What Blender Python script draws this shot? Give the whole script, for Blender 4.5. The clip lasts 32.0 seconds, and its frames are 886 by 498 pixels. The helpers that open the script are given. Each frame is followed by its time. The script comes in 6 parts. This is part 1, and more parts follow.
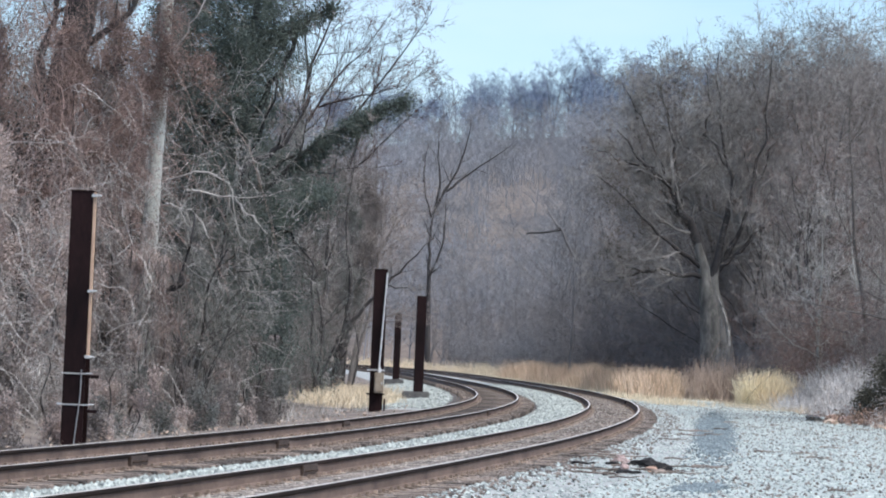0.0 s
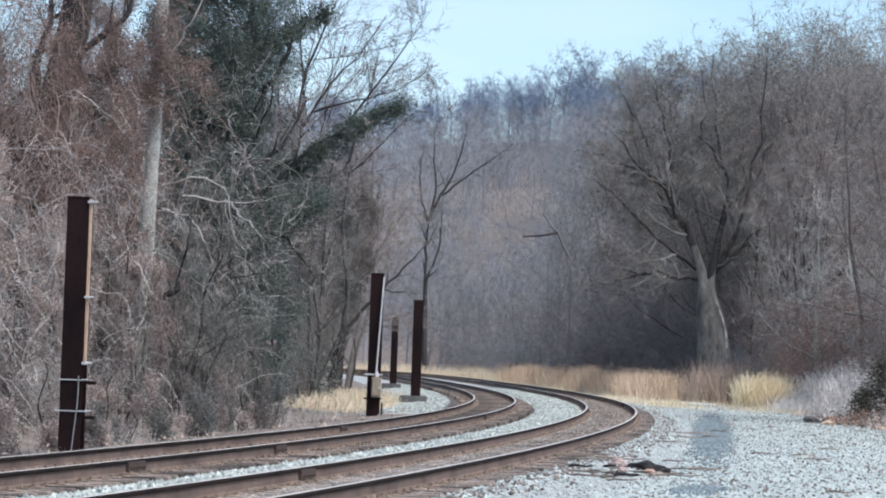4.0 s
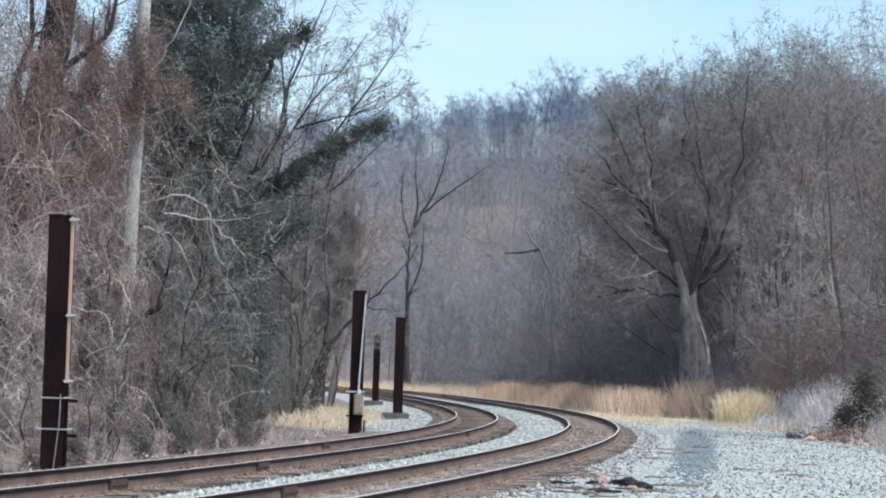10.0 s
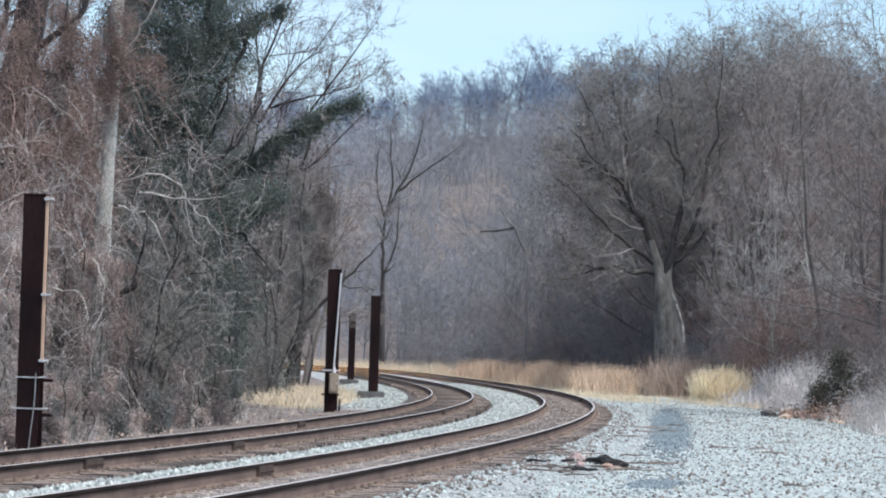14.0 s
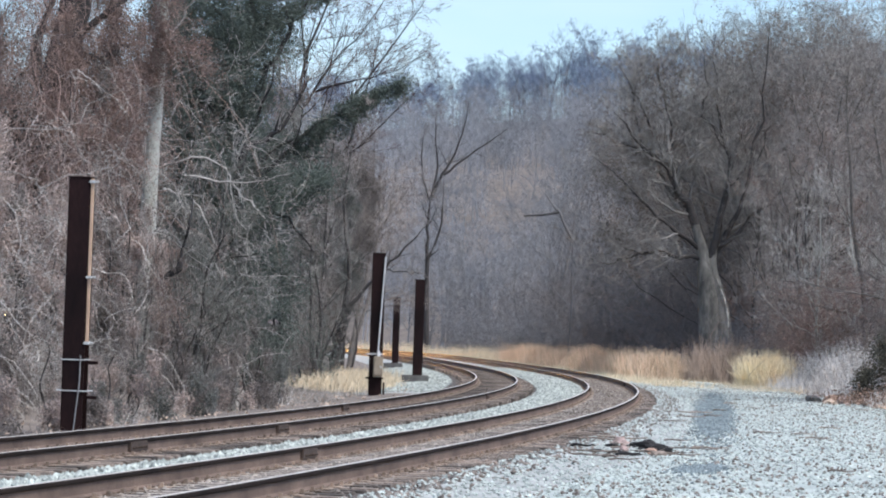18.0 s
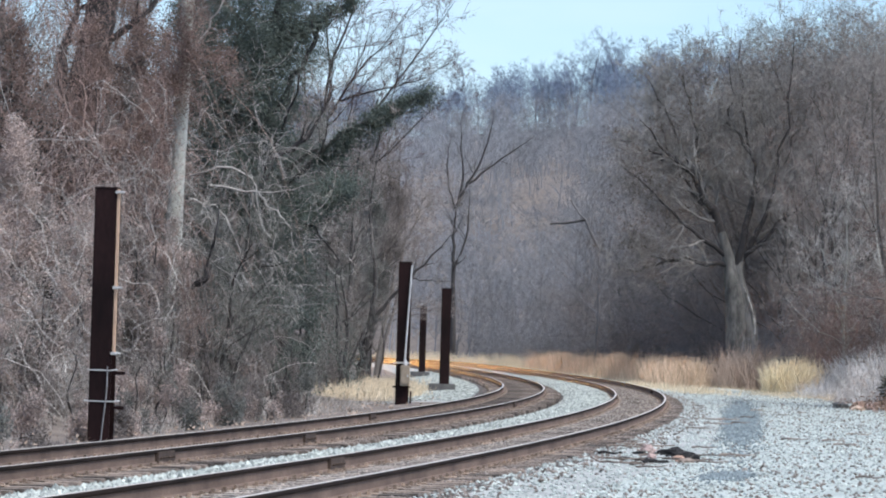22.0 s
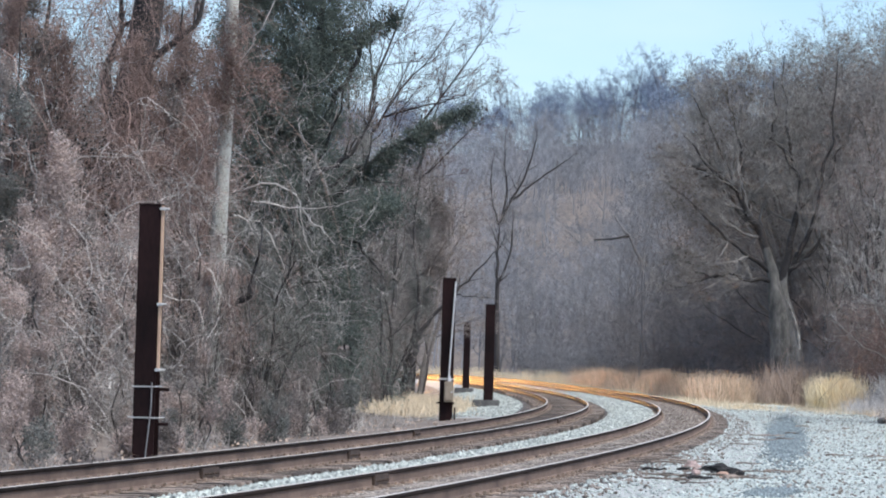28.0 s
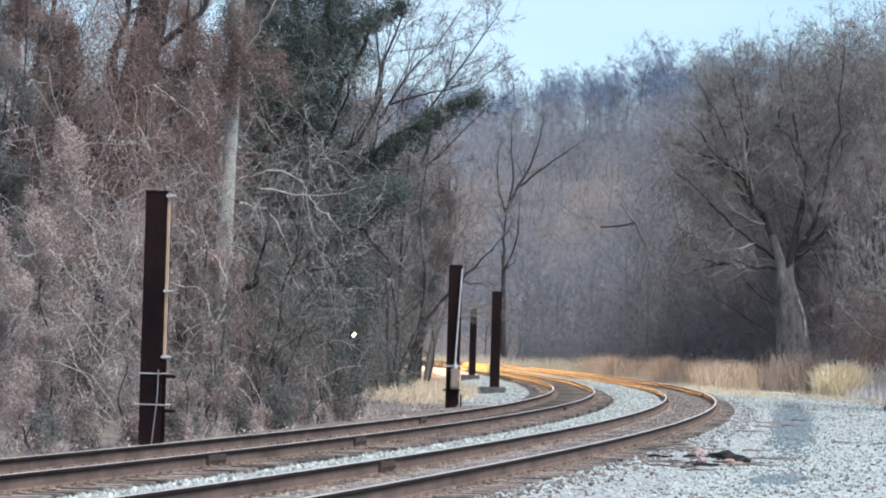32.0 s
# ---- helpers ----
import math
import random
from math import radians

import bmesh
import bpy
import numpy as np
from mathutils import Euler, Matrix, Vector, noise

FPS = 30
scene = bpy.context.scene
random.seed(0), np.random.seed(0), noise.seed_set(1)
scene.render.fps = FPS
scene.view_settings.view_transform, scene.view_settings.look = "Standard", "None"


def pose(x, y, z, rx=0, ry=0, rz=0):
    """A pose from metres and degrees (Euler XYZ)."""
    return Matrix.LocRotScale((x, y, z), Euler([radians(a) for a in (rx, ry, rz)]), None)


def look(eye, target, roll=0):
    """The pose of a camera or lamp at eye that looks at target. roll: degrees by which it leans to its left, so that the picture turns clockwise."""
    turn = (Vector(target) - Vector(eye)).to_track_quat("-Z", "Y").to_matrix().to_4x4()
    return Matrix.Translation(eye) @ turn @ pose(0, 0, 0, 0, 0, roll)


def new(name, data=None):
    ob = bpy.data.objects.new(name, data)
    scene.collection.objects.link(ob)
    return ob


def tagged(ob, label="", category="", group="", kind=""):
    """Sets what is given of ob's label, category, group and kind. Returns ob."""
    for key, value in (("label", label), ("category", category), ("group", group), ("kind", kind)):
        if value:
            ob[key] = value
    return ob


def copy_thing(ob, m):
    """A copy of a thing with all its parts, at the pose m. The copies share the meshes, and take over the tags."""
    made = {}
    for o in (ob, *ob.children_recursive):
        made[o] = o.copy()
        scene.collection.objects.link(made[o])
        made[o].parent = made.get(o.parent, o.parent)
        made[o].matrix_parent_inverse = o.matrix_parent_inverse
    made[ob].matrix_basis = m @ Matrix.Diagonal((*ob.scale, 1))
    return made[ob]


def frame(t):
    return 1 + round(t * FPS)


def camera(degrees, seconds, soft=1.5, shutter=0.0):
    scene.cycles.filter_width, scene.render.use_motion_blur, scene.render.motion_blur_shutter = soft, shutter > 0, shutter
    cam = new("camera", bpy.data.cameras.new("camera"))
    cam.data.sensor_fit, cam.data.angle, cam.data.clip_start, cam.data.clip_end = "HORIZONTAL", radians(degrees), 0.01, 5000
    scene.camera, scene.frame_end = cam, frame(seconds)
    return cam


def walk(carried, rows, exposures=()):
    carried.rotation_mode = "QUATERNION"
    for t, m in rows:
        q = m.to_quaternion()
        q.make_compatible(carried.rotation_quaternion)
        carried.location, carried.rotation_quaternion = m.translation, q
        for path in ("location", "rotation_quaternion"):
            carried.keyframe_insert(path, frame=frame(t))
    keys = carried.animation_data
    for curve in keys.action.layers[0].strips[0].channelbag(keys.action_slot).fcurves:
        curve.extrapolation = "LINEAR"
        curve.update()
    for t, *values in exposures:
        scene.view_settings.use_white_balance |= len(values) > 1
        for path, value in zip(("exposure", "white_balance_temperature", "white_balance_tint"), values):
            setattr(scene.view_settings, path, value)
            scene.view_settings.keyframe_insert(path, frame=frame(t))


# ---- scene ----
EYE = 1.70
cam = camera(15.395, 32.0, soft=2.0)
# seconds, yaw, pitch, lean of the tripod-less camera that pans from one standing point
ROWS = [
    (0.0, -0.0, 1.999, 2.457), (0.5, -0.007, 2.038, 2.375), (1.0, 0.038, 2.07, 2.268), (1.5, 0.063, 2.082, 2.252),
    (2.0, 0.087, 2.14, 2.223), (2.5, 0.05, 2.118, 2.17), (3.0, 0.072, 2.101, 2.132), (3.5, -0.035, 2.074, 2.082),
    (4.0, -0.06, 2.069, 2.085), (4.5, -0.201, 1.891, 2.098), (6.5, -0.201, 1.741, 1.968), (7.0, -0.174, 1.869, 1.917),
    (7.5, -0.181, 2.054, 1.863), (8.0, -0.184, 2.208, 1.873), (8.5, -0.136, 2.376, 1.866), (9.0, -0.163, 2.384, 1.912),
    (9.5, -0.22, 2.381, 1.914), (10.0, -0.367, 2.378, 1.919), (10.5, -0.503, 2.331, 1.882), (11.0, -0.655, 2.292, 1.881),
    (11.5, -0.74, 2.232, 1.834), (12.0, -0.784, 2.164, 1.756), (12.5, -0.793, 2.121, 1.788), (13.0, -0.861, 2.079, 1.792),
    (13.5, -0.889, 2.041, 1.729), (14.0, -0.814, 2.016, 1.789), (14.5, -0.662, 2.017, 1.857), (16.5, -0.23, 1.931, 2.049),
    (17.0, -0.117, 1.863, 2.078), (17.5, -0.103, 1.798, 2.035), (18.0, -0.044, 1.71, 2.014), (18.5, -0.016, 1.689, 1.983),
    (19.0, 0.03, 1.677, 1.962), (19.5, 0.122, 1.657, 1.884), (20.0, 0.231, 1.681, 1.771), (20.5, 0.288, 1.659, 1.732),
    (21.0, 0.377, 1.678, 1.673), (21.5, 0.399, 1.758, 1.712), (22.0, 0.418, 1.844, 1.699), (22.5, 0.361, 1.863, 1.697),
    (23.0, 0.34, 1.938, 1.675), (23.5, 0.366, 1.948, 1.651), (24.0, 0.403, 1.962, 1.664), (24.5, 0.432, 1.938, 1.681),
    (26.5, 0.559, 1.976, 1.674), (27.0, 0.739, 2.015, 1.688), (27.5, 0.971, 2.066, 1.695), (28.0, 1.192, 2.104, 1.65),
    (28.5, 1.28, 2.124, 1.564), (29.0, 1.437, 2.072, 1.548), (29.5, 1.55, 2.008, 1.521), (30.0, 1.538, 2.006, 1.495),
    (30.5, 1.475, 1.991, 1.574), (31.0, 1.402, 1.958, 1.599), (31.5, 1.32, 1.934, 1.661), (32.0, 1.297, 1.875, 1.68),
]
walk(cam, [(t, pose(0, 0, EYE, 90 + p, 0, y) @ pose(0, 0, 0, 0, 0, r)) for t, y, p, r in ROWS])

# ---------------------------------------------------------------- world and sun
world = bpy.data.worlds.new("world")
scene.world = world
world.use_nodes = True
wt = world.node_tree
sky = wt.nodes.new("ShaderNodeTexSky")
sky.sky_type, sky.sun_disc = "NISHITA", False
SUN_EL, SUN_AZ = 58.0, 130.0
sky.sun_elevation, sky.sun_rotation = radians(SUN_EL), radians(SUN_AZ)
sky.air_density, sky.dust_density, sky.ozone_density = 1.0, 0.8, 4.6
wt.nodes["Background"].inputs["Strength"].default_value = 0.15
w_tc, w_map, w_noise = wt.nodes.new("ShaderNodeTexCoord"), wt.nodes.new("ShaderNodeMapping"), wt.nodes.new("ShaderNodeTexNoise")
w_map.inputs["Scale"].default_value = (1.0, 1.0, 3.5)
w_noise.inputs["Scale"].default_value, w_noise.inputs["Detail"].default_value = 7.0, 4.0
w_ramp, w_mix = wt.nodes.new("ShaderNodeValToRGB"), wt.nodes.new("ShaderNodeMix")
w_ramp.color_ramp.elements[0].position, w_ramp.color_ramp.elements[0].color = 0.42, (0, 0, 0, 1)
w_ramp.color_ramp.elements[1].position, w_ramp.color_ramp.elements[1].color = 0.72, (0.4, 0.4, 0.4, 1)
w_mix.data_type = "RGBA"
w_mix.inputs[7].default_value = (4.7, 5.4, 6.5, 1)
wt.links.new(w_tc.outputs["Generated"], w_map.inputs[0])
wt.links.new(w_map.outputs[0], w_noise.inputs["Vector"])
wt.links.new(w_noise.outputs["Fac"], w_ramp.inputs[0])
wt.links.new(w_ramp.outputs[0], w_mix.inputs[0])
wt.links.new(sky.outputs[0], w_mix.inputs[6])
wt.links.new(w_mix.outputs[2], wt.nodes["Background"].inputs["Color"])
sun = new("sun", bpy.data.lights.new("sun", "SUN"))
sun.data.energy, sun.data.angle, sun.data.color = 3.3, radians(30), (1.0, 0.952, 0.922)
sa, se = radians(SUN_AZ), radians(SUN_EL)
sun_dir = Vector((math.sin(sa) * math.cos(se), math.cos(sa) * math.cos(se), math.sin(se)))
sun.matrix_basis = look(sun_dir * 50, (0, 0, 0))
scene.view_settings.exposure = 0.39


# ---------------------------------------------------------------- materials
def ramp(nt, fac, stops):
    r = nt.nodes.new("ShaderNodeValToRGB")
    while len(r.color_ramp.elements) < len(stops):
        r.color_ramp.elements.new(0.5)
    for e, (pos, col) in zip(r.color_ramp.elements, stops):
        e.position, e.color = pos, (*col, 1)
    nt.links.new(fac, r.inputs[0])
    return r.outputs[0]


def noise_tex(nt, scale, detail=4.0, rough=0.6, stretch=None):
    tc = nt.nodes.new("ShaderNodeTexCoord")
    n = nt.nodes.new("ShaderNodeTexNoise")
    n.inputs["Scale"].default_value, n.inputs["Detail"].default_value, n.inputs["Roughness"].default_value = scale, detail, rough
    if stretch:
        mp = nt.nodes.new("ShaderNodeMapping")
        mp.inputs["Scale"].default_value = stretch
        nt.links.new(tc.outputs["Object"], mp.inputs[0])
        nt.links.new(mp.outputs[0], n.inputs["Vector"])
    else:
        nt.links.new(tc.outputs["Object"], n.inputs["Vector"])
    return n.outputs["Fac"]


def mix(nt, fac, a, b, kind="MIX"):
    m = nt.nodes.new("ShaderNodeMix")
    m.data_type, m.blend_type = "RGBA", kind
    for sock, val in ((m.inputs[0], fac), (m.inputs[6], a), (m.inputs[7], b)):
        if isinstance(val, (int, float)):
            sock.default_value = val
        elif isinstance(val, tuple):
            sock.default_value = (*val, 1)
        else:
            nt.links.new(val, sock)
    return m.outputs[2]


def material(name, dark, light, scale=3.0, rough=0.85, metal=0.0, bump=0.3, fine=40.0, island=0.0, stretch=None, third=None, objects=0.0, thin=0.0, edge=(0.3, 0.7), detail=5.0):
    """Two-scale varied surface: large stains between dark and light, fine grain, relief."""
    m = bpy.data.materials.new(name)
    m.use_nodes = True
    nt = m.node_tree
    b = nt.nodes["Principled BSDF"]
    big = noise_tex(nt, scale, detail, 0.65, stretch)
    stops = [(edge[0], dark), (edge[1], light)] if not third else [(0.25, dark), (0.5, light), (0.75, third)]
    col = ramp(nt, big, stops)
    small = noise_tex(nt, fine, 3, 0.7, stretch)
    grain = ramp(nt, small, [(0.3, (0.6, 0.6, 0.6)), (0.7, (1.25, 1.25, 1.25))])
    col = mix(nt, 0.6, col, grain, "MULTIPLY")
    if island or objects:
        if island:
            g = nt.nodes.new("ShaderNodeNewGeometry")
            out, amount = g.outputs["Random Per Island"], island
        else:
            g = nt.nodes.new("ShaderNodeObjectInfo")
            out, amount = g.outputs["Random"], objects
        tone = ramp(nt, out, [(0.0, (1 - amount,) * 3), (1.0, (1 + amount, 1 + amount * 0.92, 1 + amount * 0.85))])
        col = mix(nt, 1.0, col, tone, "MULTIPLY")
    nt.links.new(col, b.inputs["Base Color"])
    b.inputs["Roughness"].default_value, b.inputs["Metallic"].default_value = rough, metal
    if bump:
        bp = nt.nodes.new("ShaderNodeBump")
        bp.inputs["Strength"].default_value, bp.inputs["Distance"].default_value = bump, 0.02
        nt.links.new(small, bp.inputs["Height"])
        nt.links.new(bp.outputs[0], b.inputs["Normal"])
    if thin:
        tl, mx = nt.nodes.new("ShaderNodeBsdfTranslucent"), nt.nodes.new("ShaderNodeMixShader")
        mx.inputs[0].default_value = thin
        nt.links.new(col, tl.inputs["Color"])
        nt.links.new(b.outputs[0], mx.inputs[1])
        nt.links.new(tl.outputs[0], mx.inputs[2])
        nt.links.new(mx.outputs[0], nt.nodes["Material Output"].inputs["Surface"])
    return m


def glow(name, color, strength):
    m = bpy.data.materials.new(name)
    m.use_nodes = True
    b = m.node_tree.nodes["Principled BSDF"]
    b.inputs["Base Color"].default_value = (0.8, 0.8, 0.75, 1)
    b.inputs["Emission Color"].default_value = (*color, 1)
    b.inputs["Emission Strength"].default_value = strength
    return m


M_LITTER = material("leaf_litter", (0.115, 0.095, 0.080), (0.27, 0.228, 0.192), 0.8, 0.95, bump=0.6, fine=9)
M_GRAVEL = material("pale_gravel", (0.325, 0.365, 0.34), (0.545, 0.60, 0.56), 0.5, 0.9, bump=0.8, fine=14)
M_BALLAST = material("grey_ballast", (0.27, 0.285, 0.27), (0.47, 0.49, 0.465), 1.2, 0.9, bump=0.8, fine=16)
M_RUSTBED = material("rusty_ballast", (0.040, 0.034, 0.030), (0.125, 0.107, 0.093), 0.9, 0.92, bump=0.8, fine=16)
M_SANDBED = material("sandy_ballast", (0.28, 0.25, 0.215), (0.48, 0.435, 0.38), 0.6, 0.92, bump=0.8, fine=16)
M_STONE = material("ballast_stone", (0.31, 0.355, 0.34), (0.54, 0.60, 0.568), 0.7, 0.85, bump=0.2, fine=30, island=0.36)
M_BROWNSTONE = material("stained_stone", (0.11, 0.094, 0.082), (0.28, 0.245, 0.215), 2.0, 0.85, bump=0.2, fine=30, island=0.4)
M_SANDSTONE = material("dusty_tan_stone", (0.215, 0.19, 0.162), (0.44, 0.40, 0.352), 0.6, 0.85, bump=0.2, fine=30, island=0.4)
M_BEDSTONE = material("greenish_ballast_stone", (0.255, 0.29, 0.268), (0.48, 0.525, 0.488), 2.0, 0.85, bump=0.2, fine=30, island=0.45)
M_WET = material("damp_gravel", (0.115, 0.155, 0.165), (0.225, 0.285, 0.30), 1.5, 0.95, bump=0.6, fine=14)
M_TIE = material("creosoted_timber", (0.062, 0.051, 0.043), (0.34, 0.285, 0.238), 2.0, 0.9, bump=0.4, fine=25, objects=0.7)
M_RAIL = material("near_black_rail_steel", (0.008, 0.006, 0.005), (0.034, 0.023, 0.018), 1.2, 0.9, 0.0, bump=0.15, fine=30)
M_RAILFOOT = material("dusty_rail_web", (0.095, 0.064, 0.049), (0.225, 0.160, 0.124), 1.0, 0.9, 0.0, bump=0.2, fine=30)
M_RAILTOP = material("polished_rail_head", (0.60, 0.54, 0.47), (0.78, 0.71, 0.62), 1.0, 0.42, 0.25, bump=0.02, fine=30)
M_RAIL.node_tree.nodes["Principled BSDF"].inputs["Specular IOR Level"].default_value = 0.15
M_PLATE = material("dusty_tie_plate", (0.17, 0.128, 0.098), (0.42, 0.335, 0.265), 4, 0.85, 0.1, bump=0.2, fine=40, island=0.4)
M_BAR = material("rusty_splice_bar", (0.028, 0.020, 0.016), (0.095, 0.066, 0.050), 4, 0.85, 0.1, bump=0.2, fine=40)
M_POLE = material("oxide_painted_steel", (0.008, 0.0045, 0.0045), (0.028, 0.013, 0.0125), 1.6, 0.6, 0.0, bump=0.15, fine=20, stretch=(1, 1, 0.35))
M_POLE.node_tree.nodes["Principled BSDF"].inputs["Specular IOR Level"].default_value = 0.12
M_STRIP = material("weathered_wood_strip", (0.42, 0.27, 0.175), (0.74, 0.54, 0.39), 2.0, 0.8, bump=0.2, fine=30, stretch=(1, 1, 0.2))
M_PALE = material("galvanised_steel", (0.50, 0.50, 0.49), (0.75, 0.75, 0.73), 3.0, 0.5, 0.3, bump=0.1, fine=40)
M_CONDUIT = material("dull_grey_conduit", (0.20, 0.20, 0.20), (0.34, 0.34, 0.335), 3.0, 0.6, 0.2, bump=0.1, fine=40)
M_BOX = material("tan_painted_box", (0.28, 0.23, 0.17), (0.42, 0.35, 0.26), 4.0, 0.6, bump=0.1, fine=40)
M_CONCRETE = material("weathered_concrete", (0.075, 0.075, 0.073), (0.165, 0.16, 0.152), 2.5, 0.9, bump=0.4, fine=25)
M_BARK = material("grey_brown_bark", (0.105, 0.092, 0.082), (0.21, 0.19, 0.17), 2.5, 0.95, bump=0.5, fine=22, stretch=(1, 1, 0.3))
M_DARKBARK = material("dark_bark", (0.028, 0.026, 0.026), (0.075, 0.068, 0.064), 2.5, 0.95, bump=0.5, fine=22, stretch=(1, 1, 0.3))
M_BLACKBARK = material("blackish_bark", (0.014, 0.012, 0.012), (0.045, 0.037, 0.036), 2.5, 0.95, bump=0.5, fine=22, stretch=(1, 1, 0.3))
M_PALEBARK = material("pale_sycamore_bark", (0.22, 0.225, 0.20), (0.52, 0.525, 0.47), 1.8, 0.9, bump=0.3, fine=14, stretch=(1, 1, 0.4), third=(0.36, 0.335, 0.27))
M_SYCBARK = material("mottled_trunk_bark", (0.050, 0.050, 0.046), (0.26, 0.248, 0.218), 2.2, 0.9, bump=1.0, fine=9, stretch=(1, 1, 0.4))
M_RIDGE = material("bare_bark_ridge", (0.09, 0.085, 0.075), (0.62, 0.60, 0.54), 2.6, 0.9, bump=0.8, fine=9)
M_TWIG = material("grey_twigs", (0.160, 0.148, 0.138), (0.36, 0.332, 0.308), 0.9, 0.95, bump=0, island=0.42)
M_BROWNTWIG = material("brown_twigs", (0.105, 0.092, 0.085), (0.32, 0.282, 0.258), 0.8, 0.95, bump=0, island=0.4)
M_SKYTWIG = material("dark_reddish_fine_twigs", (0.060, 0.034, 0.031), (0.150, 0.088, 0.078), 0.9, 0.95, bump=0, island=0.35)
M_REDTWIG = material("reddish_twigs", (0.130, 0.090, 0.078), (0.37, 0.262, 0.225), 0.8, 0.95, bump=0, island=0.4)
M_MOSSTWIG = material("mossy_grey_twigs", (0.055, 0.060, 0.055), (0.245, 0.252, 0.228), 0.9, 0.95, bump=0, island=0.4)
M_PALETWIG = material("bleached_twigs", (0.31, 0.30, 0.28), (0.57, 0.55, 0.515), 1.2, 0.9, bump=0, island=0.35)
M_BLEACHED = material("bleached_weed_stems", (0.47, 0.46, 0.445), (0.78, 0.765, 0.735), 1.2, 0.9, bump=0, island=0.3)
# far woods: haze is put into twig and bark colours, bluest on the ridge
M_RIDGEHAZE = material("haze_tinted_ridge_twigs", (0.140, 0.185, 0.262), (0.250, 0.312, 0.42), 0.2, 0.95, bump=0, island=0.15)
M_HILL = material("haze_tinted_hill_twigs", (0.188, 0.195, 0.209), (0.385, 0.397, 0.424), 0.04, 0.95, bump=0, island=0.08, edge=(0.36, 0.64))
M_FARHAZE = material("haze_tinted_far_twigs", (0.150, 0.154, 0.160), (0.310, 0.315, 0.326), 0.10, 0.95, bump=0, island=0.15)
M_MIDTRUNK = material("haze_tinted_mid_bark", (0.13, 0.126, 0.122), (0.26, 0.25, 0.245), 0.5, 0.95, bump=0)
M_FARTRUNK = material("haze_tinted_ridge_bark", (0.11, 0.115, 0.13), (0.21, 0.215, 0.235), 0.5, 0.95, bump=0)
M_IVY = material("dark_ivy_leaves", (0.062, 0.083, 0.072), (0.205, 0.245, 0.213), 1.0, 0.85, bump=0, island=0.22, thin=0.35, edge=(0.36, 0.64), detail=3.0)
M_REDVINE = material("dead_red_vine_leaves", (0.148, 0.108, 0.094), (0.43, 0.315, 0.27), 0.9, 0.9, bump=0, island=0.22, thin=0.35, edge=(0.36, 0.64), detail=3.0)
M_GREYVINE = material("dead_grey_vine_leaves", (0.27, 0.222, 0.20), (0.68, 0.57, 0.513), 0.9, 0.9, bump=0, island=0.22, thin=0.35, edge=(0.36, 0.64), detail=3.0)
M_MOSSVINE = material("dark_mossy_vine_leaves", (0.070, 0.076, 0.070), (0.31, 0.318, 0.29), 0.9, 0.9, bump=0, island=0.22, thin=0.35, edge=(0.36, 0.64), detail=3.0)
# near-black leaf colour that paints the shade inside the thicket
M_INNERSHADE = material("inner_shade_leaves", (0.022, 0.027, 0.025), (0.085, 0.092, 0.084), 0.9, 0.85, bump=0, island=0.22, thin=0.35, edge=(0.36, 0.64), detail=3.0)
M_BROWNVINE = material("dead_brown_vine_leaves", (0.105, 0.093, 0.086), (0.365, 0.328, 0.302), 0.8, 0.9, bump=0, island=0.22, thin=0.35, edge=(0.36, 0.64), detail=3.0)
# brush tone darkened to carry the shade at the foot of the woods
M_SHADETWIG = material("shade_toned_brush_stems", (0.095, 0.095, 0.099), (0.275, 0.266, 0.265), 0.3, 0.95, bump=0, island=0.35)
M_CLINGLEAF = material("clinging_dead_leaves", (0.070, 0.056, 0.048), (0.190, 0.152, 0.128), 0.5, 0.9, bump=0, island=0.22, thin=0.35, edge=(0.36, 0.64), detail=3.0)
M_WETSTONE = material("damp_blue_grey_stone", (0.12, 0.157, 0.168), (0.25, 0.305, 0.32), 2.0, 0.85, bump=0.2, fine=30, island=0.35)
M_OLIVETWIG = material("olive_grey_twigs", (0.150, 0.146, 0.137), (0.345, 0.332, 0.31), 0.5, 0.95, bump=0, island=0.35)
M_CEDAR = material("cedar_needles", (0.060, 0.058, 0.042), (0.175, 0.162, 0.118), 1.5, 0.85, bump=0, island=0.3)
M_DEADLEAF = material("dead_leaves", (0.17, 0.11, 0.08), (0.38, 0.26, 0.20), 1.0, 0.9, bump=0, island=0.6)
M_STRAW = material("dry_straw_grass", (0.56, 0.46, 0.31), (0.80, 0.70, 0.52), 0.7, 0.9, bump=0, island=0.3)
M_YELLOW = material("bleached_bunch_grass", (1.0, 0.80, 0.50), (1.0, 0.91, 0.66), 1.0, 0.9, bump=0, island=0.08)
M_TAWNY = material("tawny_broomsedge", (0.50, 0.365, 0.245), (0.80, 0.63, 0.47), 0.35, 0.9, bump=0, island=0.35)
M_DUN = material("dun_weeds", (0.37, 0.285, 0.22), (0.60, 0.48, 0.385), 0.9, 0.9, bump=0, island=0.3)
M_LOG = material("charred_log", (0.008, 0.008, 0.009), (0.03, 0.028, 0.028), 6, 0.9, bump=0.5, fine=30)
M_STICK = material("broken_stick_wood", (0.10, 0.08, 0.07), (0.30, 0.25, 0.21), 5, 0.9, bump=0.2, fine=30, objects=0.4)
M_CHUNK = material("pinkish_split_wood", (0.34, 0.24, 0.215), (0.52, 0.40, 0.36), 5, 0.9, bump=0.4, fine=30)
M_LOCO = material("locomotive_blue_black_paint", (0.02, 0.022, 0.028), (0.05, 0.052, 0.06), 1.0, 0.45, bump=0.05, fine=20)
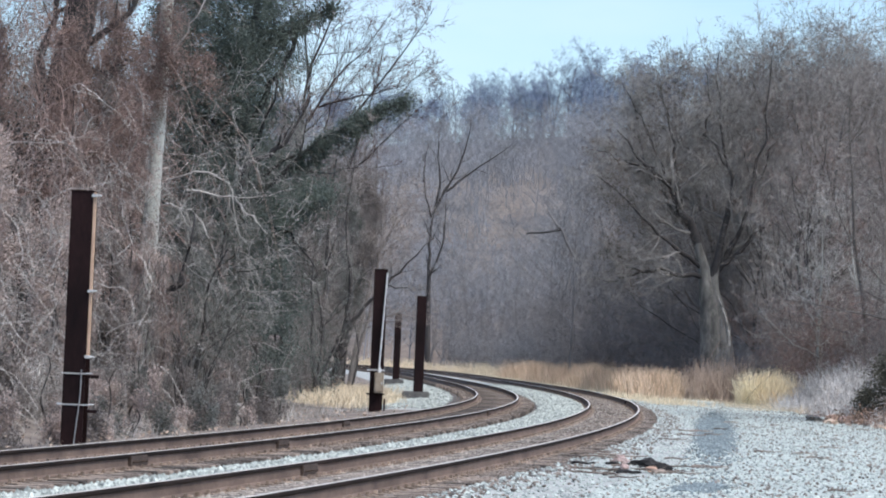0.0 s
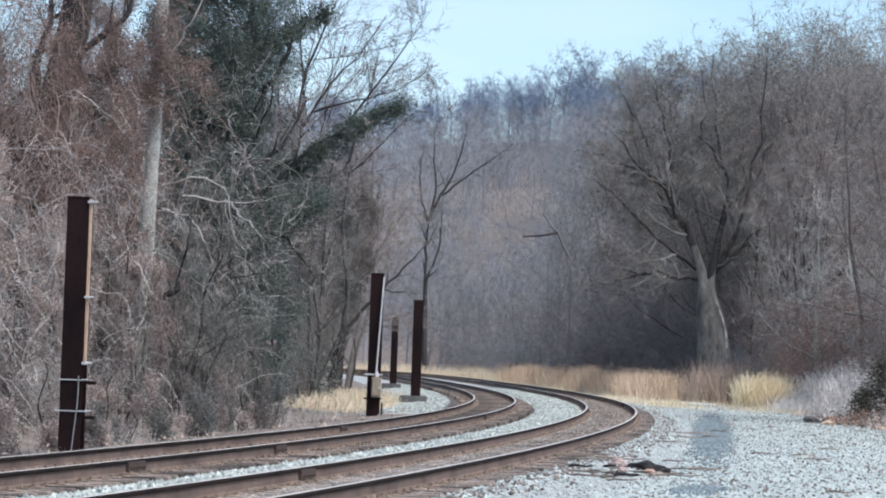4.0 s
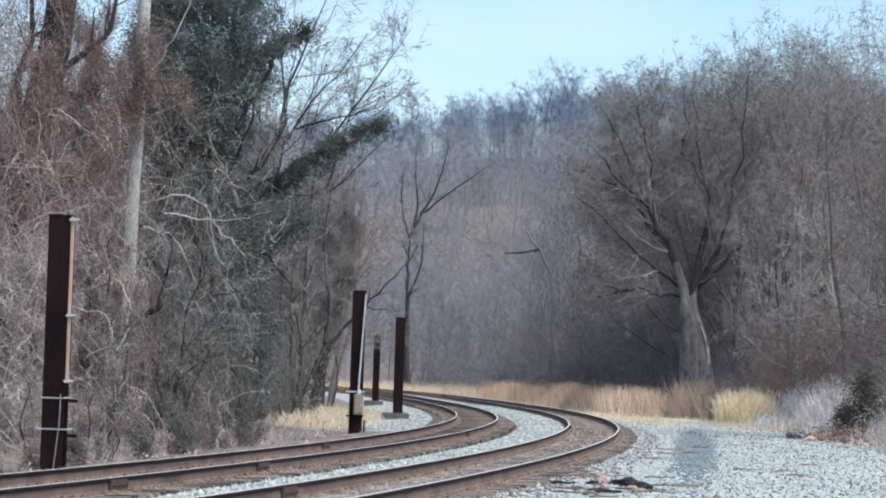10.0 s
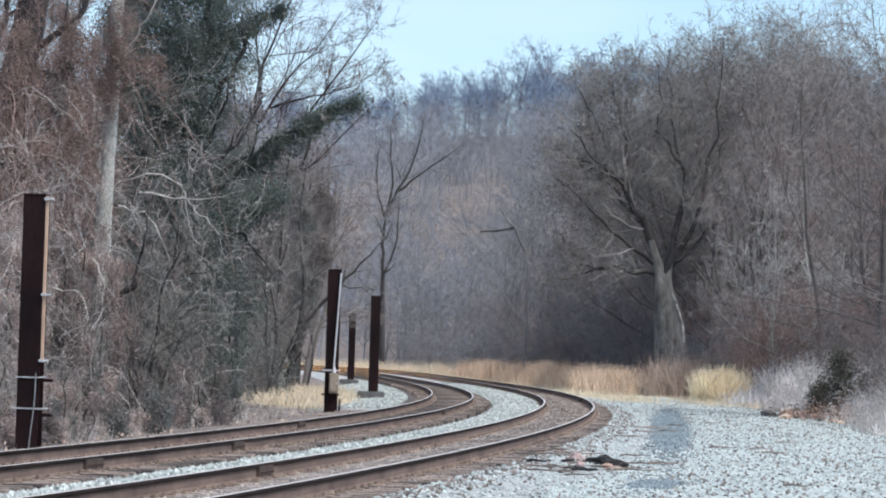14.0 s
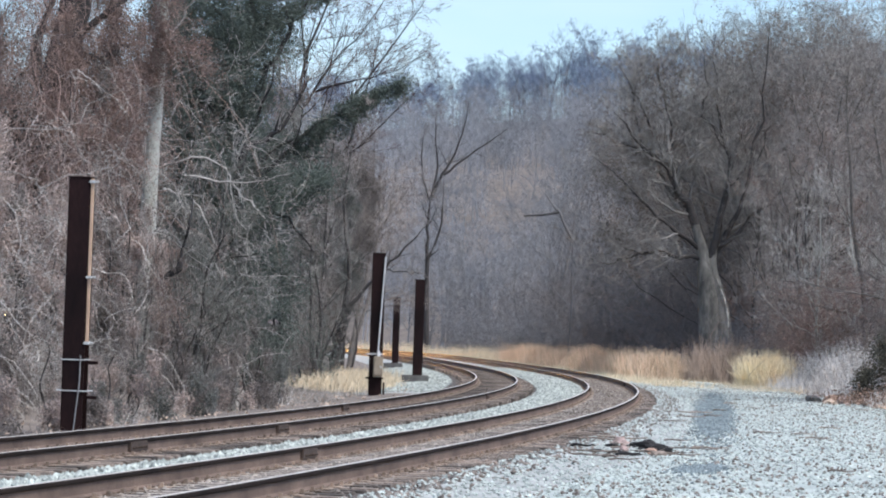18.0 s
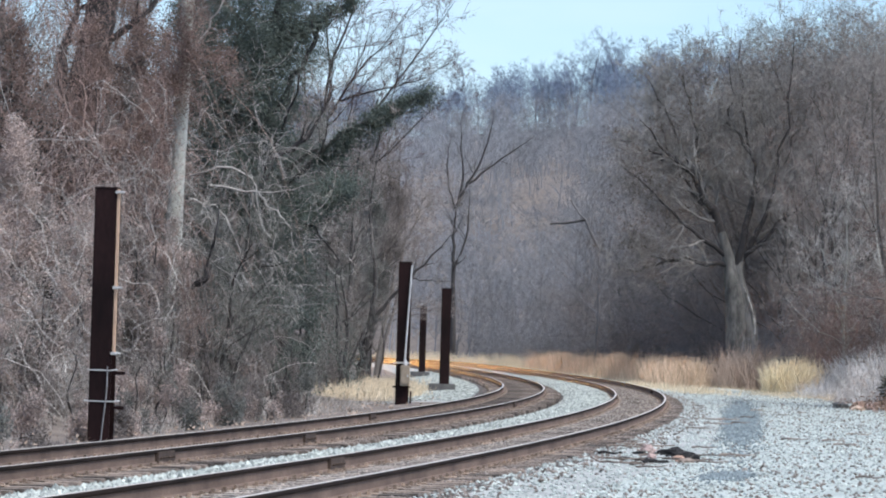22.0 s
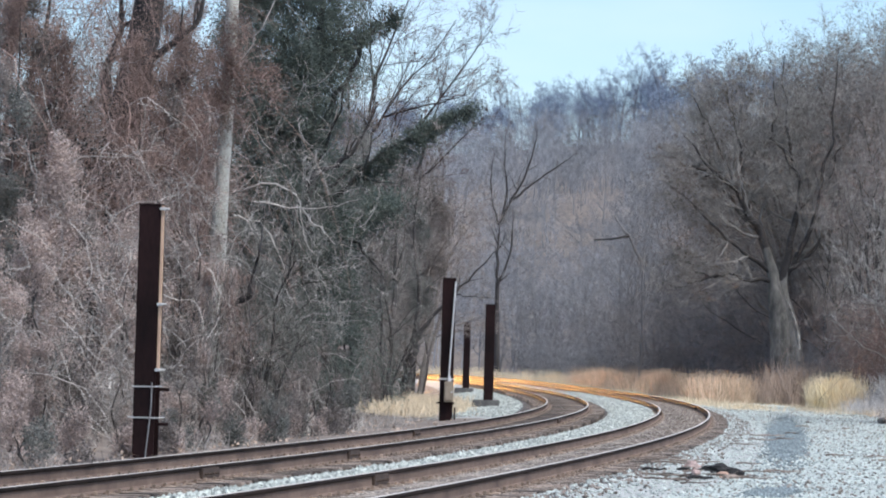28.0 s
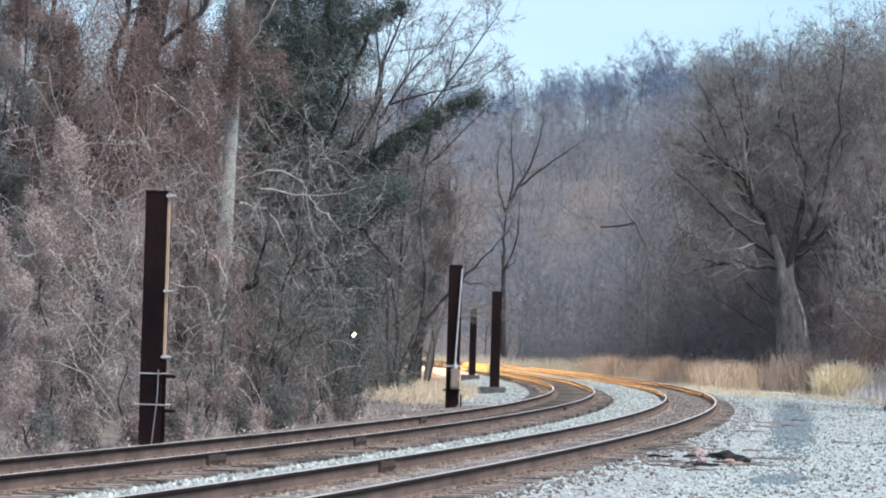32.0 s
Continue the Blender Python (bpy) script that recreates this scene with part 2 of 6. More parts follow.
M_LOCOGREY = material("locomotive_underframe_grime", (0.03, 0.028, 0.026), (0.07, 0.065, 0.06), 2.0, 0.85, bump=0.2, fine=20)
M_GLASS = material("dark_cab_glass", (0.01, 0.012, 0.014), (0.02, 0.022, 0.025), 1.0, 0.1, bump=0)
# black so that the added beam tubes bounce no light sideways
M_BEAMTUBE = material("black_beam_tube", (0.002, 0.002, 0.002), (0.005, 0.005, 0.005), 5.0, 1.0, bump=0)
M_BEAMTUBE.node_tree.nodes["Principled BSDF"].inputs["Specular IOR Level"].default_value = 0.0
M_HEAD = glow("headlight_lens", (1.0, 0.50, 0.15), 23000000.0)
M_GLINT = glow("headlight_glint_glow", (1.0, 0.62, 0.28), 14.0)
M_DITCH = glow("ditch_light_lens", (1.0, 0.50, 0.15), 22000000.0)

# ---------------------------------------------------------------- the line of the tracks
KNOTS = (-80.0, 0.0, 96.7, 193.3, 290.0, 414.3, 800.0)
CURVES = (1 / 2000, 1 / 767, 1 / 564, -1 / 10368, 1 / 440, 1 / 423, 1 / 423)
S_ALL = np.arange(-80.0, 760.5, 0.5)
k_all = np.interp(S_ALL, KNOTS, CURVES)
head_all = np.concatenate([[0], np.cumsum((k_all[1:] + k_all[:-1]) / 2 * 0.5)])
i_zero = int(np.argmin(abs(S_ALL)))
head_all += 1.3896 - head_all[i_zero]
mid_h = (head_all[1:] + head_all[:-1]) / 2
X_ALL = np.concatenate([[0], np.cumsum(np.cos(mid_h) * 0.5)])
Y_ALL = np.concatenate([[0], np.cumsum(np.sin(mid_h) * 0.5)])
X_ALL += -8.653 - X_ALL[i_zero]
Y_ALL += 16.46 - Y_ALL[i_zero]


def grade(s):
    s = np.asarray(s, float)
    return 0.0026 * s + 2.4e-7 * np.maximum(s - 100, 0) ** 2


RAIL_TOP = 0.322          # rail top of the inner track above the gravel yard
TRACK_B = 3.926           # spacing of the two track centres
CANT = 0.0145             # crossfall of both tracks, metres per metre


def at(s, off, dz=0.0):
    """The place at s along the inner track's centre line, off metres to its right, dz above the formation."""
    s = np.asarray(s, float)
    h = np.interp(s, S_ALL, head_all)
    x = np.interp(s, S_ALL, X_ALL) + off * np.sin(h)
    y = np.interp(s, S_ALL, Y_ALL) - off * np.cos(h)
    return np.stack(np.broadcast_arrays(x, y, grade(s) + dz), -1)


def heading(s):
    return float(np.interp(s, S_ALL, head_all))


def crossfall(off):
    return CANT * (np.clip(off, -1.5, 5.6) + 0.75)


def track_coords(x, y):
    """s and offset of places (arrays) from the inner track's centre line."""
    x, y = np.asarray(x, float).ravel(), np.asarray(y, float).ravel()
    s_out, o_out = np.empty_like(x), np.empty_like(x)
    xs, ys, ss, hs = X_ALL[::6], Y_ALL[::6], S_ALL[::6], head_all[::6]
    for a in range(0, len(x), 4000):
        d = (x[a:a + 4000, None] - xs) ** 2 + (y[a:a + 4000, None] - ys) ** 2
        j = d.argmin(1)
        dx, dy = x[a:a + 4000] - xs[j], y[a:a + 4000] - ys[j]
        s_out[a:a + 4000] = ss[j] + dx * np.cos(hs[j]) + dy * np.sin(hs[j])
        side = dx * np.sin(hs[j]) - dy * np.cos(hs[j])
        o_out[a:a + 4000] = side
    return s_out, o_out


def smooth(a, b, x):
    t = np.clip((np.asarray(x, float) - a) / (b - a), 0, 1)
    return t * t * (3 - 2 * t)


def ground_height(x, y):
    """Level yard beside the line, wooded banks left and right, a hill beyond the bend."""
    x, y = np.asarray(x, float), np.asarray(y, float)
    shape = x.shape
    s, off = track_coords(x, y)
    x, y = x.ravel(), y.ravel()
    g = grade(np.clip(s, -80, 760))
    z = g - 0.10
    left = np.maximum(-off - 5.0, 0)
    near = 1 - smooth(110, 150, s)
    z += np.minimum(0.10 * left, 0.4) * (off < 0)
    z += near * 9.0 * smooth(9, 34, left) * (off < 0)
    z += (1 - near) * 12.0 * smooth(22, 70, left) * (off < 0)
    right = np.maximum(off - 12.5, 0)
    z += (off > 0) * ((0.5 + 0.7 * (1 - smooth(118, 150, s))) * smooth(0, 3.5, right) + 7.0 * smooth(14, 60, right))
    z += (off > 0) * (24.0 + 0.10 * np.clip(x, -40, 60)) * smooth(320, 600, y) * smooth(18, 90, off)
    z += 14.5 * smooth(600, 680, y) * smooth(18, 90, np.abs(off)) - 30.0 * smooth(700, 900, y)
    z += (off < 0) * 14.0 * smooth(40, 260, left) * smooth(200, 500, y)
    z += 0.05 * np.sin(x * 0.9 + 0.3 * y) * np.cos(0.7 * y) * smooth(0, 3, np.minimum(left + right, 3))
    return z.reshape(shape)


def on_ground(s, off):
    p = at(s, off)
    z = float(ground_height(np.array([p[0]]), np.array([p[1]]))[0])
    return (float(p[0]), float(p[1]), z)


# ---------------------------------------------------------------- mesh helpers
def mesh_of(name, verts, faces, mats, face_mats=None, shade=False):
    """A mesh from arrays: verts (n,3), faces (m,3) or (m,4)."""
    verts, faces = np.asarray(verts, np.float32), np.asarray(faces, np.int32)
    me = bpy.data.meshes.new(name)
    k = faces.shape[1]
    me.vertices.add(len(verts))
    me.vertices.foreach_set("co", verts.ravel())
    me.loops.add(faces.size)
    me.loops.foreach_set("vertex_index", faces.ravel())
    me.polygons.add(len(faces))
    me.polygons.foreach_set("loop_start", np.arange(0, faces.size, k, dtype=np.int32))
    for m in mats if isinstance(mats, (list, tuple)) else [mats]:
        me.materials.append(m)
    if face_mats is not None:
        me.polygons.foreach_set("material_index", np.asarray(face_mats, np.int32))
    me.polygons.foreach_set("use_smooth", np.full(len(faces), shade))
    me.update(calc_edges=True)
    return me


def empty(name, where=(0, 0, 0), rz=0.0):
    ob = new(name)
    ob.empty_display_size = 0.2
    ob.matrix_basis = pose(*where, 0, 0, rz)
    return ob


def child(name, me, parent, label="", m=None):
    ob = new(name, me)
    ob.parent = parent
    if m is not None:
        ob.matrix_basis = m
    return tagged(ob, label)


def part(name, bm, mat, parent, label="", m=None, shade=False):
    """Links a bmesh as one mesh object under a thing or a part."""
    me = bpy.data.meshes.new(name)
    bm.to_mesh(me)
    bm.free()
    me.materials.append(mat)
    if shade:
        me.polygons.foreach_set("use_smooth", np.full(len(me.polygons), True))
    return child(name, me, parent, label, m)


def box(sx, sy, sz, x=0, y=0, z=0, bevel=0.0, bm=None):
    """A box with its base at z, bevelled."""
    b = bm or bmesh.new()
    got = bmesh.ops.create_cube(b, size=1.0, matrix=Matrix.Translation((x, y, z + sz / 2)) @ Matrix.Diagonal((sx, sy, sz, 1)))
    if bevel:
        edges = list({e for v in got["verts"] for e in v.link_edges})
        bmesh.ops.bevel(b, geom=edges, offset=bevel, segments=2, affect="EDGES")
    return b


def rod(r, length, m=Matrix(), segs=10, r2=None, bm=None):
    b = bm or bmesh.new()
    bmesh.ops.create_cone(b, cap_ends=True, segments=segs, radius1=r, radius2=r if r2 is None else r2, depth=length, matrix=m @ Matrix.Translation((0, 0, length / 2)))
    return b


def sweep(offs, heights, s0, s1, step, close=False):
    """Verts and quads of a profile (offsets, heights) carried along the line; heights are above the formation."""
    ss = np.arange(s0, s1 + step / 2, step)
    n, k = len(ss), len(offs)
    pts = np.empty((n, k, 3))
    for j, (o, z) in enumerate(zip(offs, heights)):
        pts[:, j] = at(ss, o, z)
    i = np.arange(n - 1)[:, None] * k
    cols = np.arange(k if close else k - 1)[None]
    a, b = i + cols, i + (cols + 1) % k
    faces = np.stack([a, b, b + k, a + k], -1).reshape(-1, 4)
    tag = np.broadcast_to(cols, (n - 1, cols.shape[1])).ravel()
    return pts.reshape(-1, 3), faces, tag


# ---------------------------------------------------------------- branching plants
def unit(v):
    return v / np.maximum(np.linalg.norm(v, axis=-1, keepdims=True), 1e-9)


def run_level(rng, P, D, L, R, segs, wiggle, up, taper=0.75):
    """Polylines (n, segs+1, 3) that start at P along D."""
    n = len(P)
    pts, rad = np.empty((n, segs + 1, 3)), np.empty((n, segs + 1))
    pts[:, 0], rad[:, 0] = P, R
    d = D.copy()
    for k in range(segs):
        d = unit(d + rng.normal(0, wiggle, (n, 3)) + np.array([0, 0, up]))
        pts[:, k + 1] = pts[:, k] + d * (L / segs)[:, None]
        rad[:, k + 1] = R * (1 - taper * (k + 1) / segs)
    return pts, rad


def sprout(rng, pts, rad, L, per, tmin, angle, ratio, thin, rmin):
    """Children of each polyline."""
    n, k1, _ = pts.shape
    t = rng.uniform(tmin, 1.0, (n, per))
    f = t * (k1 - 1)
    i = np.minimum(f.astype(int), k1 - 2)
    w = (f - i)[..., None]
    rows = np.arange(n)[:, None]
    a, b = pts[rows, i], pts[rows, i + 1]
    P = a * (1 - w) + b * w
    pd = unit(b - a)
    r = rad[rows, i] * (1 - w[..., 0]) + rad[rows, i + 1] * w[..., 0]
    perp = unit(np.cross(pd, rng.normal(0, 1, pd.shape)))
    ang = np.radians(rng.normal(angle, angle * 0.25, (n, per)))[..., None]
    D = pd * np.cos(ang) + perp * np.sin(ang)
    LL = L[:, None] * ratio * (1.15 - 0.55 * t) * rng.uniform(0.65, 1.25, (n, per))
    return P.reshape(-1, 3), D.reshape(-1, 3), LL.ravel(), np.maximum(r.ravel() * thin, rmin)


def tubes(pts, rad, sides):
    """Verts and quads of tubes round polylines."""
    n, k1, _ = pts.shape
    axis = unit(pts[:, -1] - pts[:, 0])
    ref = np.where(np.abs(axis[:, 2:3]) > 0.8, np.array([[1.0, 0.13, 0]]), np.array([[0, 0.1, 1.0]]))
    u = unit(np.cross(axis, ref))
    v = np.cross(axis, u)
    ang = np.arange(sides) * 2 * np.pi / sides
    ring = u[:, None, None] * np.cos(ang)[None, None, :, None] + v[:, None, None] * np.sin(ang)[None, None, :, None]
    verts = pts[:, :, None] + ring * rad[:, :, None, None]
    base = (np.arange(n)[:, None, None] * k1 + np.arange(k1 - 1)[None, :, None]) * sides
    j = np.arange(sides)[None, None]
    a, b = base + j, base + (j + 1) % sides
    return verts.reshape(-1, 3), np.stack([a, b, b + sides, a + sides], -1).reshape(-1, 4)


def joined(chunks):
    vs, fs, n = [], [], 0
    for v, f in chunks:
        vs.append(v)
        fs.append(f + n)
        n += len(v)
    return np.concatenate(vs), np.concatenate(fs)


def skeleton_tree(seed, height, radius, lean=(0, 0), spread=48, first=0.3, counts=(11, 8, 7, 4), ratios=(0.5, 0.5, 0.5, 0.55), up=0.06, wiggle=0.09, rmin=0.006, stems=1, trunk_wiggle=0.05, joints=(6, 4, 3, 2)):
    """Polylines of a bare tree, level by level."""
    rng = np.random.default_rng(seed)
    a = rng.uniform(0, 6.28, stems)
    P = np.zeros((stems, 3))
    if stems > 1:
        P[:, 0], P[:, 1] = 0.35 * radius * 6 * np.cos(a), 0.35 * radius * 6 * np.sin(a)
    D = np.zeros((stems, 3))
    tilt = 0.0 if stems == 1 else 0.45
    D[:, 0], D[:, 1], D[:, 2] = lean[0] + tilt * np.cos(a), lean[1] + tilt * np.sin(a), 1
    L = np.full(stems, height) * (1 if stems == 1 else rng.uniform(0.6, 1.0, stems))
    levels = []
    pts, rad = run_level(rng, P, unit(D), L, np.full(stems, radius), 10, trunk_wiggle, 0.02, 0.88)
    levels.append((pts, rad))
    for lev, (per, ratio) in enumerate(zip(counts, ratios)):
        P, D, L, R = sprout(rng, pts, rad, L, per, first if lev == 0 else 0.18, spread, ratio, 0.42, rmin)
        pts, rad = run_level(rng, P, D, L, R, joints[lev], wiggle * (1 + 0.3 * lev), up * (1.2 if lev == 0 else 0.6))
        levels.append((pts, rad))
    return levels


def make_tree(name, seed, height, radius, bark, twig, **kw):
    levels = skeleton_tree(seed, height, radius, **kw)
    ob = empty(name)
    sides = (9, 6, 4, 3, 3, 3)
    trunk = joined([tubes(p, r, sides[i]) for i, (p, r) in enumerate(levels[:2])])
    crown = joined([tubes(p, r, 3) for p, r in levels[2:]])
    child("trunk", mesh_of("trunk", *trunk, bark, shade=True), ob)
    child("crown", mesh_of("crown", *crown, twig), ob)
    return ob


def leaf_quads(rng, centres, size, droop=0.3):
    """Small folded leaves, two triangles each, at centres."""
    n = len(centres)
    a = unit(rng.normal(0, 1, (n, 3)) + np.array([0, 0, -droop]))
    b = unit(np.cross(a, rng.normal(0, 1, (n, 3))))
    c = np.cross(a, b)
    s = size * rng.uniform(0.6, 1.3, (n, 1))
    tip, tail = centres + a * s, centres - a * s * 0.7
    w1, w2 = centres + b * s * 0.45 + c * s * 0.12, centres - b * s * 0.45 + c * s * 0.12
    verts = np.stack([tail, w1, tip, w2], 1).reshape(-1, 3)
    i = np.arange(n)[:, None] * 4
    return verts, np.concatenate([i, i + 1, i + 2, i + 3], 1)


def blades(rng, centres, height, spread, width, bend=0.35, segs=3):
    """Grass blades as thin tapered three-sided stalks."""
    n = len(centres)
    a = rng.uniform(0, 6.28, n)
    D = unit(np.stack([spread * np.cos(a) * rng.uniform(0, 1, n), spread * np.sin(a) * rng.uniform(0, 1, n), np.ones(n)], 1))
    L = height * rng.uniform(0.5, 1.15, n)
    pts, rad = run_level(rng, centres, D, L, np.full(n, width), segs, 0.12, -bend * 0.15, 0.8)
    return tubes(pts, rad, 3)


def in_gap(x, y, z, wide=0.26, tall=0.2):
    """True inside the narrow gap through the thicket where the far curve shows."""
    return (((x + 0.0501 * y) / wide) ** 2 + ((z - 1.7 - 0.0062 * y) / tall) ** 2 < 1) & (y > 75) & (y < 230)


def opened(v, f, base=(0, 0, 0)):
    """The mesh without the faces that would close the gap."""
    c = v[f].mean(1) + np.asarray(base)
    return v, f[~in_gap(c[:, 0], c[:, 1], c[:, 2])]


def hang_on_ground(pts):
    z = ground_height(pts[:, 0], pts[:, 1])
    out = pts.copy()
    out[:, 2] = z
    return out


def scale_pose(where, rz=0.0, sc=1.0, lean=(0, 0)):
    return pose(*where, lean[0], lean[1], rz) @ Matrix.Diagonal((sc, sc, sc, 1))


# ---------------------------------------------------------------- ground
def spaced(*runs):
    return np.unique(np.concatenate([np.arange(a, b, st) for a, b, st in runs]))


gx = spaced((-3000, -400, 200), (-400, -120, 20), (-120, -40, 4), (-40, 40, 1.0), (40, 120, 4), (120, 400, 20), (400, 3001, 200))
gy = spaced((-800, -60, 60), (-60, 20, 5), (20, 260, 1.5), (260, 420, 4), (420, 800, 12), (800, 3801, 200))
GX, GY = np.meshgrid(gx, gy)
gz = ground_height(GX, GY)
nx, ny = len(gx), len(gy)
gi = (np.arange(ny - 1)[:, None] * nx + np.arange(nx - 1)[None]).ravel()
g_faces = np.stack([gi, gi + 1, gi + nx + 1, gi + nx], 1)
ground = new("ground", mesh_of("ground", np.stack([GX, GY, gz], -1).reshape(-1, 3), g_faces, M_LITTER, shade=True))
tagged(ground, "brown leaf-littered earth rising to wooded banks and hill", "ground", kind="structure")

# pale gravel yard beside the outer track, its edge worn and uneven
ss = np.arange(-40.0, 262.0, 1.0)
edge = 12.6 - 4.6 * smooth(125, 215, ss) + 0.35 * np.sin(ss * 0.31) + 0.25 * np.sin(ss * 0.83 + 1)
cols = 16
lot = np.empty((len(ss), cols, 3))
for j in range(cols):
    off = 5.4 + (edge - 5.4) * j / (cols - 1)
    p = at(ss, 0)
    h = np.interp(ss, S_ALL, head_all)
    lot[:, j, 0], lot[:, j, 1] = p[:, 0] + off * np.sin(h), p[:, 1] - off * np.cos(h)
    lot[:, j, 2] = grade(ss) + 0.015 * np.sin(off * 1.3 + ss * 0.21) + 0.02 * np.sin(ss * 0.11 + off) - 0.16 * (j == cols - 1)
gi = (np.arange(len(ss) - 1)[:, None] * cols + np.arange(cols - 1)[None]).ravel()
yard = new("gravel_yard", mesh_of("gravel_yard", lot.reshape(-1, 3), np.stack([gi, gi + 1, gi + cols + 1, gi + cols], 1), M_GRAVEL, shade=True))
tagged(yard, "pale blue-grey crushed gravel yard beside the tracks", "gravel", kind="structure")

# ballast formation under both tracks
B_OFF = (-4.3, -2.9, -1.75, -1.3, 1.2, 1.5, 1.85, 2.4, 2.9, 4.8, 5.5, 6.5)
B_Z = (-0.12, 0.03, 0.05, -0.02, -0.02, 0.045, 0.15, 0.15, 0.127, 0.120, 0.085, -0.03)
bed_v, bed_f, bed_tag = sweep(B_OFF, [z + float(crossfall(o)) * (0 < i < 11) for i, (o, z) in enumerate(zip(B_OFF, B_Z))], -80, 760, 2.0)
bed_m = np.array([0, 0, 1, 1, 1, 0, 0, 0, 2, 1, 0])[bed_tag]
bed_m[(np.arange(len(bed_tag)) < 11 * 82) & (bed_tag < 2)] = 3
bed = new("ballast_bed", mesh_of("ballast_bed", bed_v, bed_f, [M_BALLAST, M_RUSTBED, M_SANDBED, M_LITTER], bed_m))
tagged(bed, "grey crushed-stone ballast bed stained brown between the rails", "ballast", kind="structure")


def stones(name, rng, ss_, offs_, zs_, size, mat, label):
    """Loose angular stones lying on the formation, one joined mesh."""
    n = len(ss_)
    c = at(ss_, 0)
    h = np.interp(ss_, S_ALL, head_all)
    c[:, 0] += offs_ * np.sin(h)
    c[:, 1] -= offs_ * np.cos(h)
    c[:, 2] = grade(ss_) + zs_
    base = np.array([(1, 0, 0), (0, 1, 0), (-1, 0, 0), (0, -1, 0), (0, 0, 1), (0, 0, -1)], float)
    v = base[None] * rng.uniform(0.6, 1.25, (n, 6, 1)) + rng.normal(0, 0.18, (n, 6, 3))
    a = rng.uniform(0, 6.28, n)
    ca, sa_ = np.cos(a)[:, None], np.sin(a)[:, None]
    vx, vy = v[..., 0] * ca - v[..., 1] * sa_, v[..., 0] * sa_ + v[..., 1] * ca
    v = np.stack([vx, vy, v[..., 2] * 0.75], -1) * (size * rng.uniform(0.55, 1.35, (n, 1, 1)))
    f = np.array([(0, 1, 4), (1, 2, 4), (2, 3, 4), (3, 0, 4), (1, 0, 5), (2, 1, 5), (3, 2, 5), (0, 3, 5)])
    faces = (f[None] + np.arange(n)[:, None, None] * 6).reshape(-1, 3)
    ob = new(name, mesh_of(name, (v + c[:, None]).reshape(-1, 3), faces, mat))
    return tagged(ob, label, "stones", kind="stuff")


def yard_swell(s, off):
    return 0.015 * np.sin(off * 1.3 + s * 0.21) + 0.02 * np.sin(s * 0.11 + off)


DAMP = ((74, 6.77, 35.0, 0.60, 0.0137, 0.00082), (32.6, 7.45, 2.8, 0.42, 0.03, 0.0))


def dry(rng, s, off):
    """True where loose stones lie: few of them in the damp hollows."""
    ok = np.ones(len(s), bool)
    for s0, o0, ls, lo, skew, bend in DAMP:
        ok &= rng.uniform(0, 1, len(s)) < 0.10 + 0.9 * smooth(0.35, 1.15, ((s - s0) / ls) ** 2 + ((off - o0 - skew * (s - s0) - bend * (s - s0) ** 2) / lo) ** 2)
    return ok


rng = np.random.default_rng(11)
n = 4200
s_r, o_r = 20 + 110 * rng.uniform(0, 1, n) ** 1.5, rng.uniform(5.8, 12.3, n)
keep = dry(rng, s_r, o_r)
s_r, o_r = s_r[keep], o_r[keep]
stones("yard_chips", rng, s_r, o_r, yard_swell(s_r, o_r) + 0.012, 0.031, M_BROWNSTONE, "dark brown chips scattered over the pale yard")
n = 16000
s_r = 10 + 158 * rng.uniform(0, 1, n) ** 1.6
o_r = rng.uniform(1.46, 3.0, n)
z_bed = np.interp(o_r, B_OFF, B_Z) + crossfall(o_r)
stones("ballast_stones", rng, s_r, o_r, z_bed + 0.008, 0.048, M_BEDSTONE, "grey-green angular ballast stones heaped between the two tracks")
n = 32000
s_r = 8 + 132 * rng.uniform(0, 1, n) ** 1.4
o_r = 5.22 + 7.18 * rng.uniform(0, 1, n) ** 1.15
keep = dry(rng, s_r, o_r)
s_r, o_r = s_r[keep], o_r[keep]
stones("yard_gravel", rng, s_r, o_r, np.maximum(np.interp(o_r, B_OFF, np.array(B_Z) + crossfall(np.array(B_OFF)) * (np.array(B_OFF) < 6)), yard_swell(s_r, o_r)) + 0.008, 0.028, M_STONE, "pale loose gravel scattered over the yard")
n = 13000
s_r = 8 + 120 * rng.uniform(0, 1, n) ** 1.5
o_r = np.where(rng.uniform(0, 1, n) < 0.42, rng.uniform(-1.5, 1.55, n), np.where(rng.uniform(0, 1, n) < 0.86, rng.uniform(2.9, 5.45, n), 5.4 + np.abs(rng.normal(0, 0.22, n))))
z_bed = np.interp(o_r, B_OFF, B_Z) + crossfall(o_r)
inner = (o_r < 2) | (o_r > 4.8)
stones("track_stones", rng, s_r[inner], o_r[inner], z_bed[inner] + 0.005, 0.034, M_BROWNSTONE, "brown-stained ballast stones lying between the ties")
stones("track_stones", rng, s_r[~inner], o_r[~inner], z_bed[~inner] + 0.005, 0.027, M_SANDSTONE, "dusty tan ballast stones lying between the ties of the outer track")
n = 6000
s_r = 86 + 110 * rng.uniform(0, 1, n)
o_r = rng.uniform(-4.2, -1.7, n)
stones("shoulder_stones", rng, s_r, o_r, np.interp(o_r, B_OFF, B_Z) + crossfall(o_r) * (o_r > -2.9) + 0.008, 0.045, M_BEDSTONE, "grey-green ballast stones on the shoulder below the steel poles")


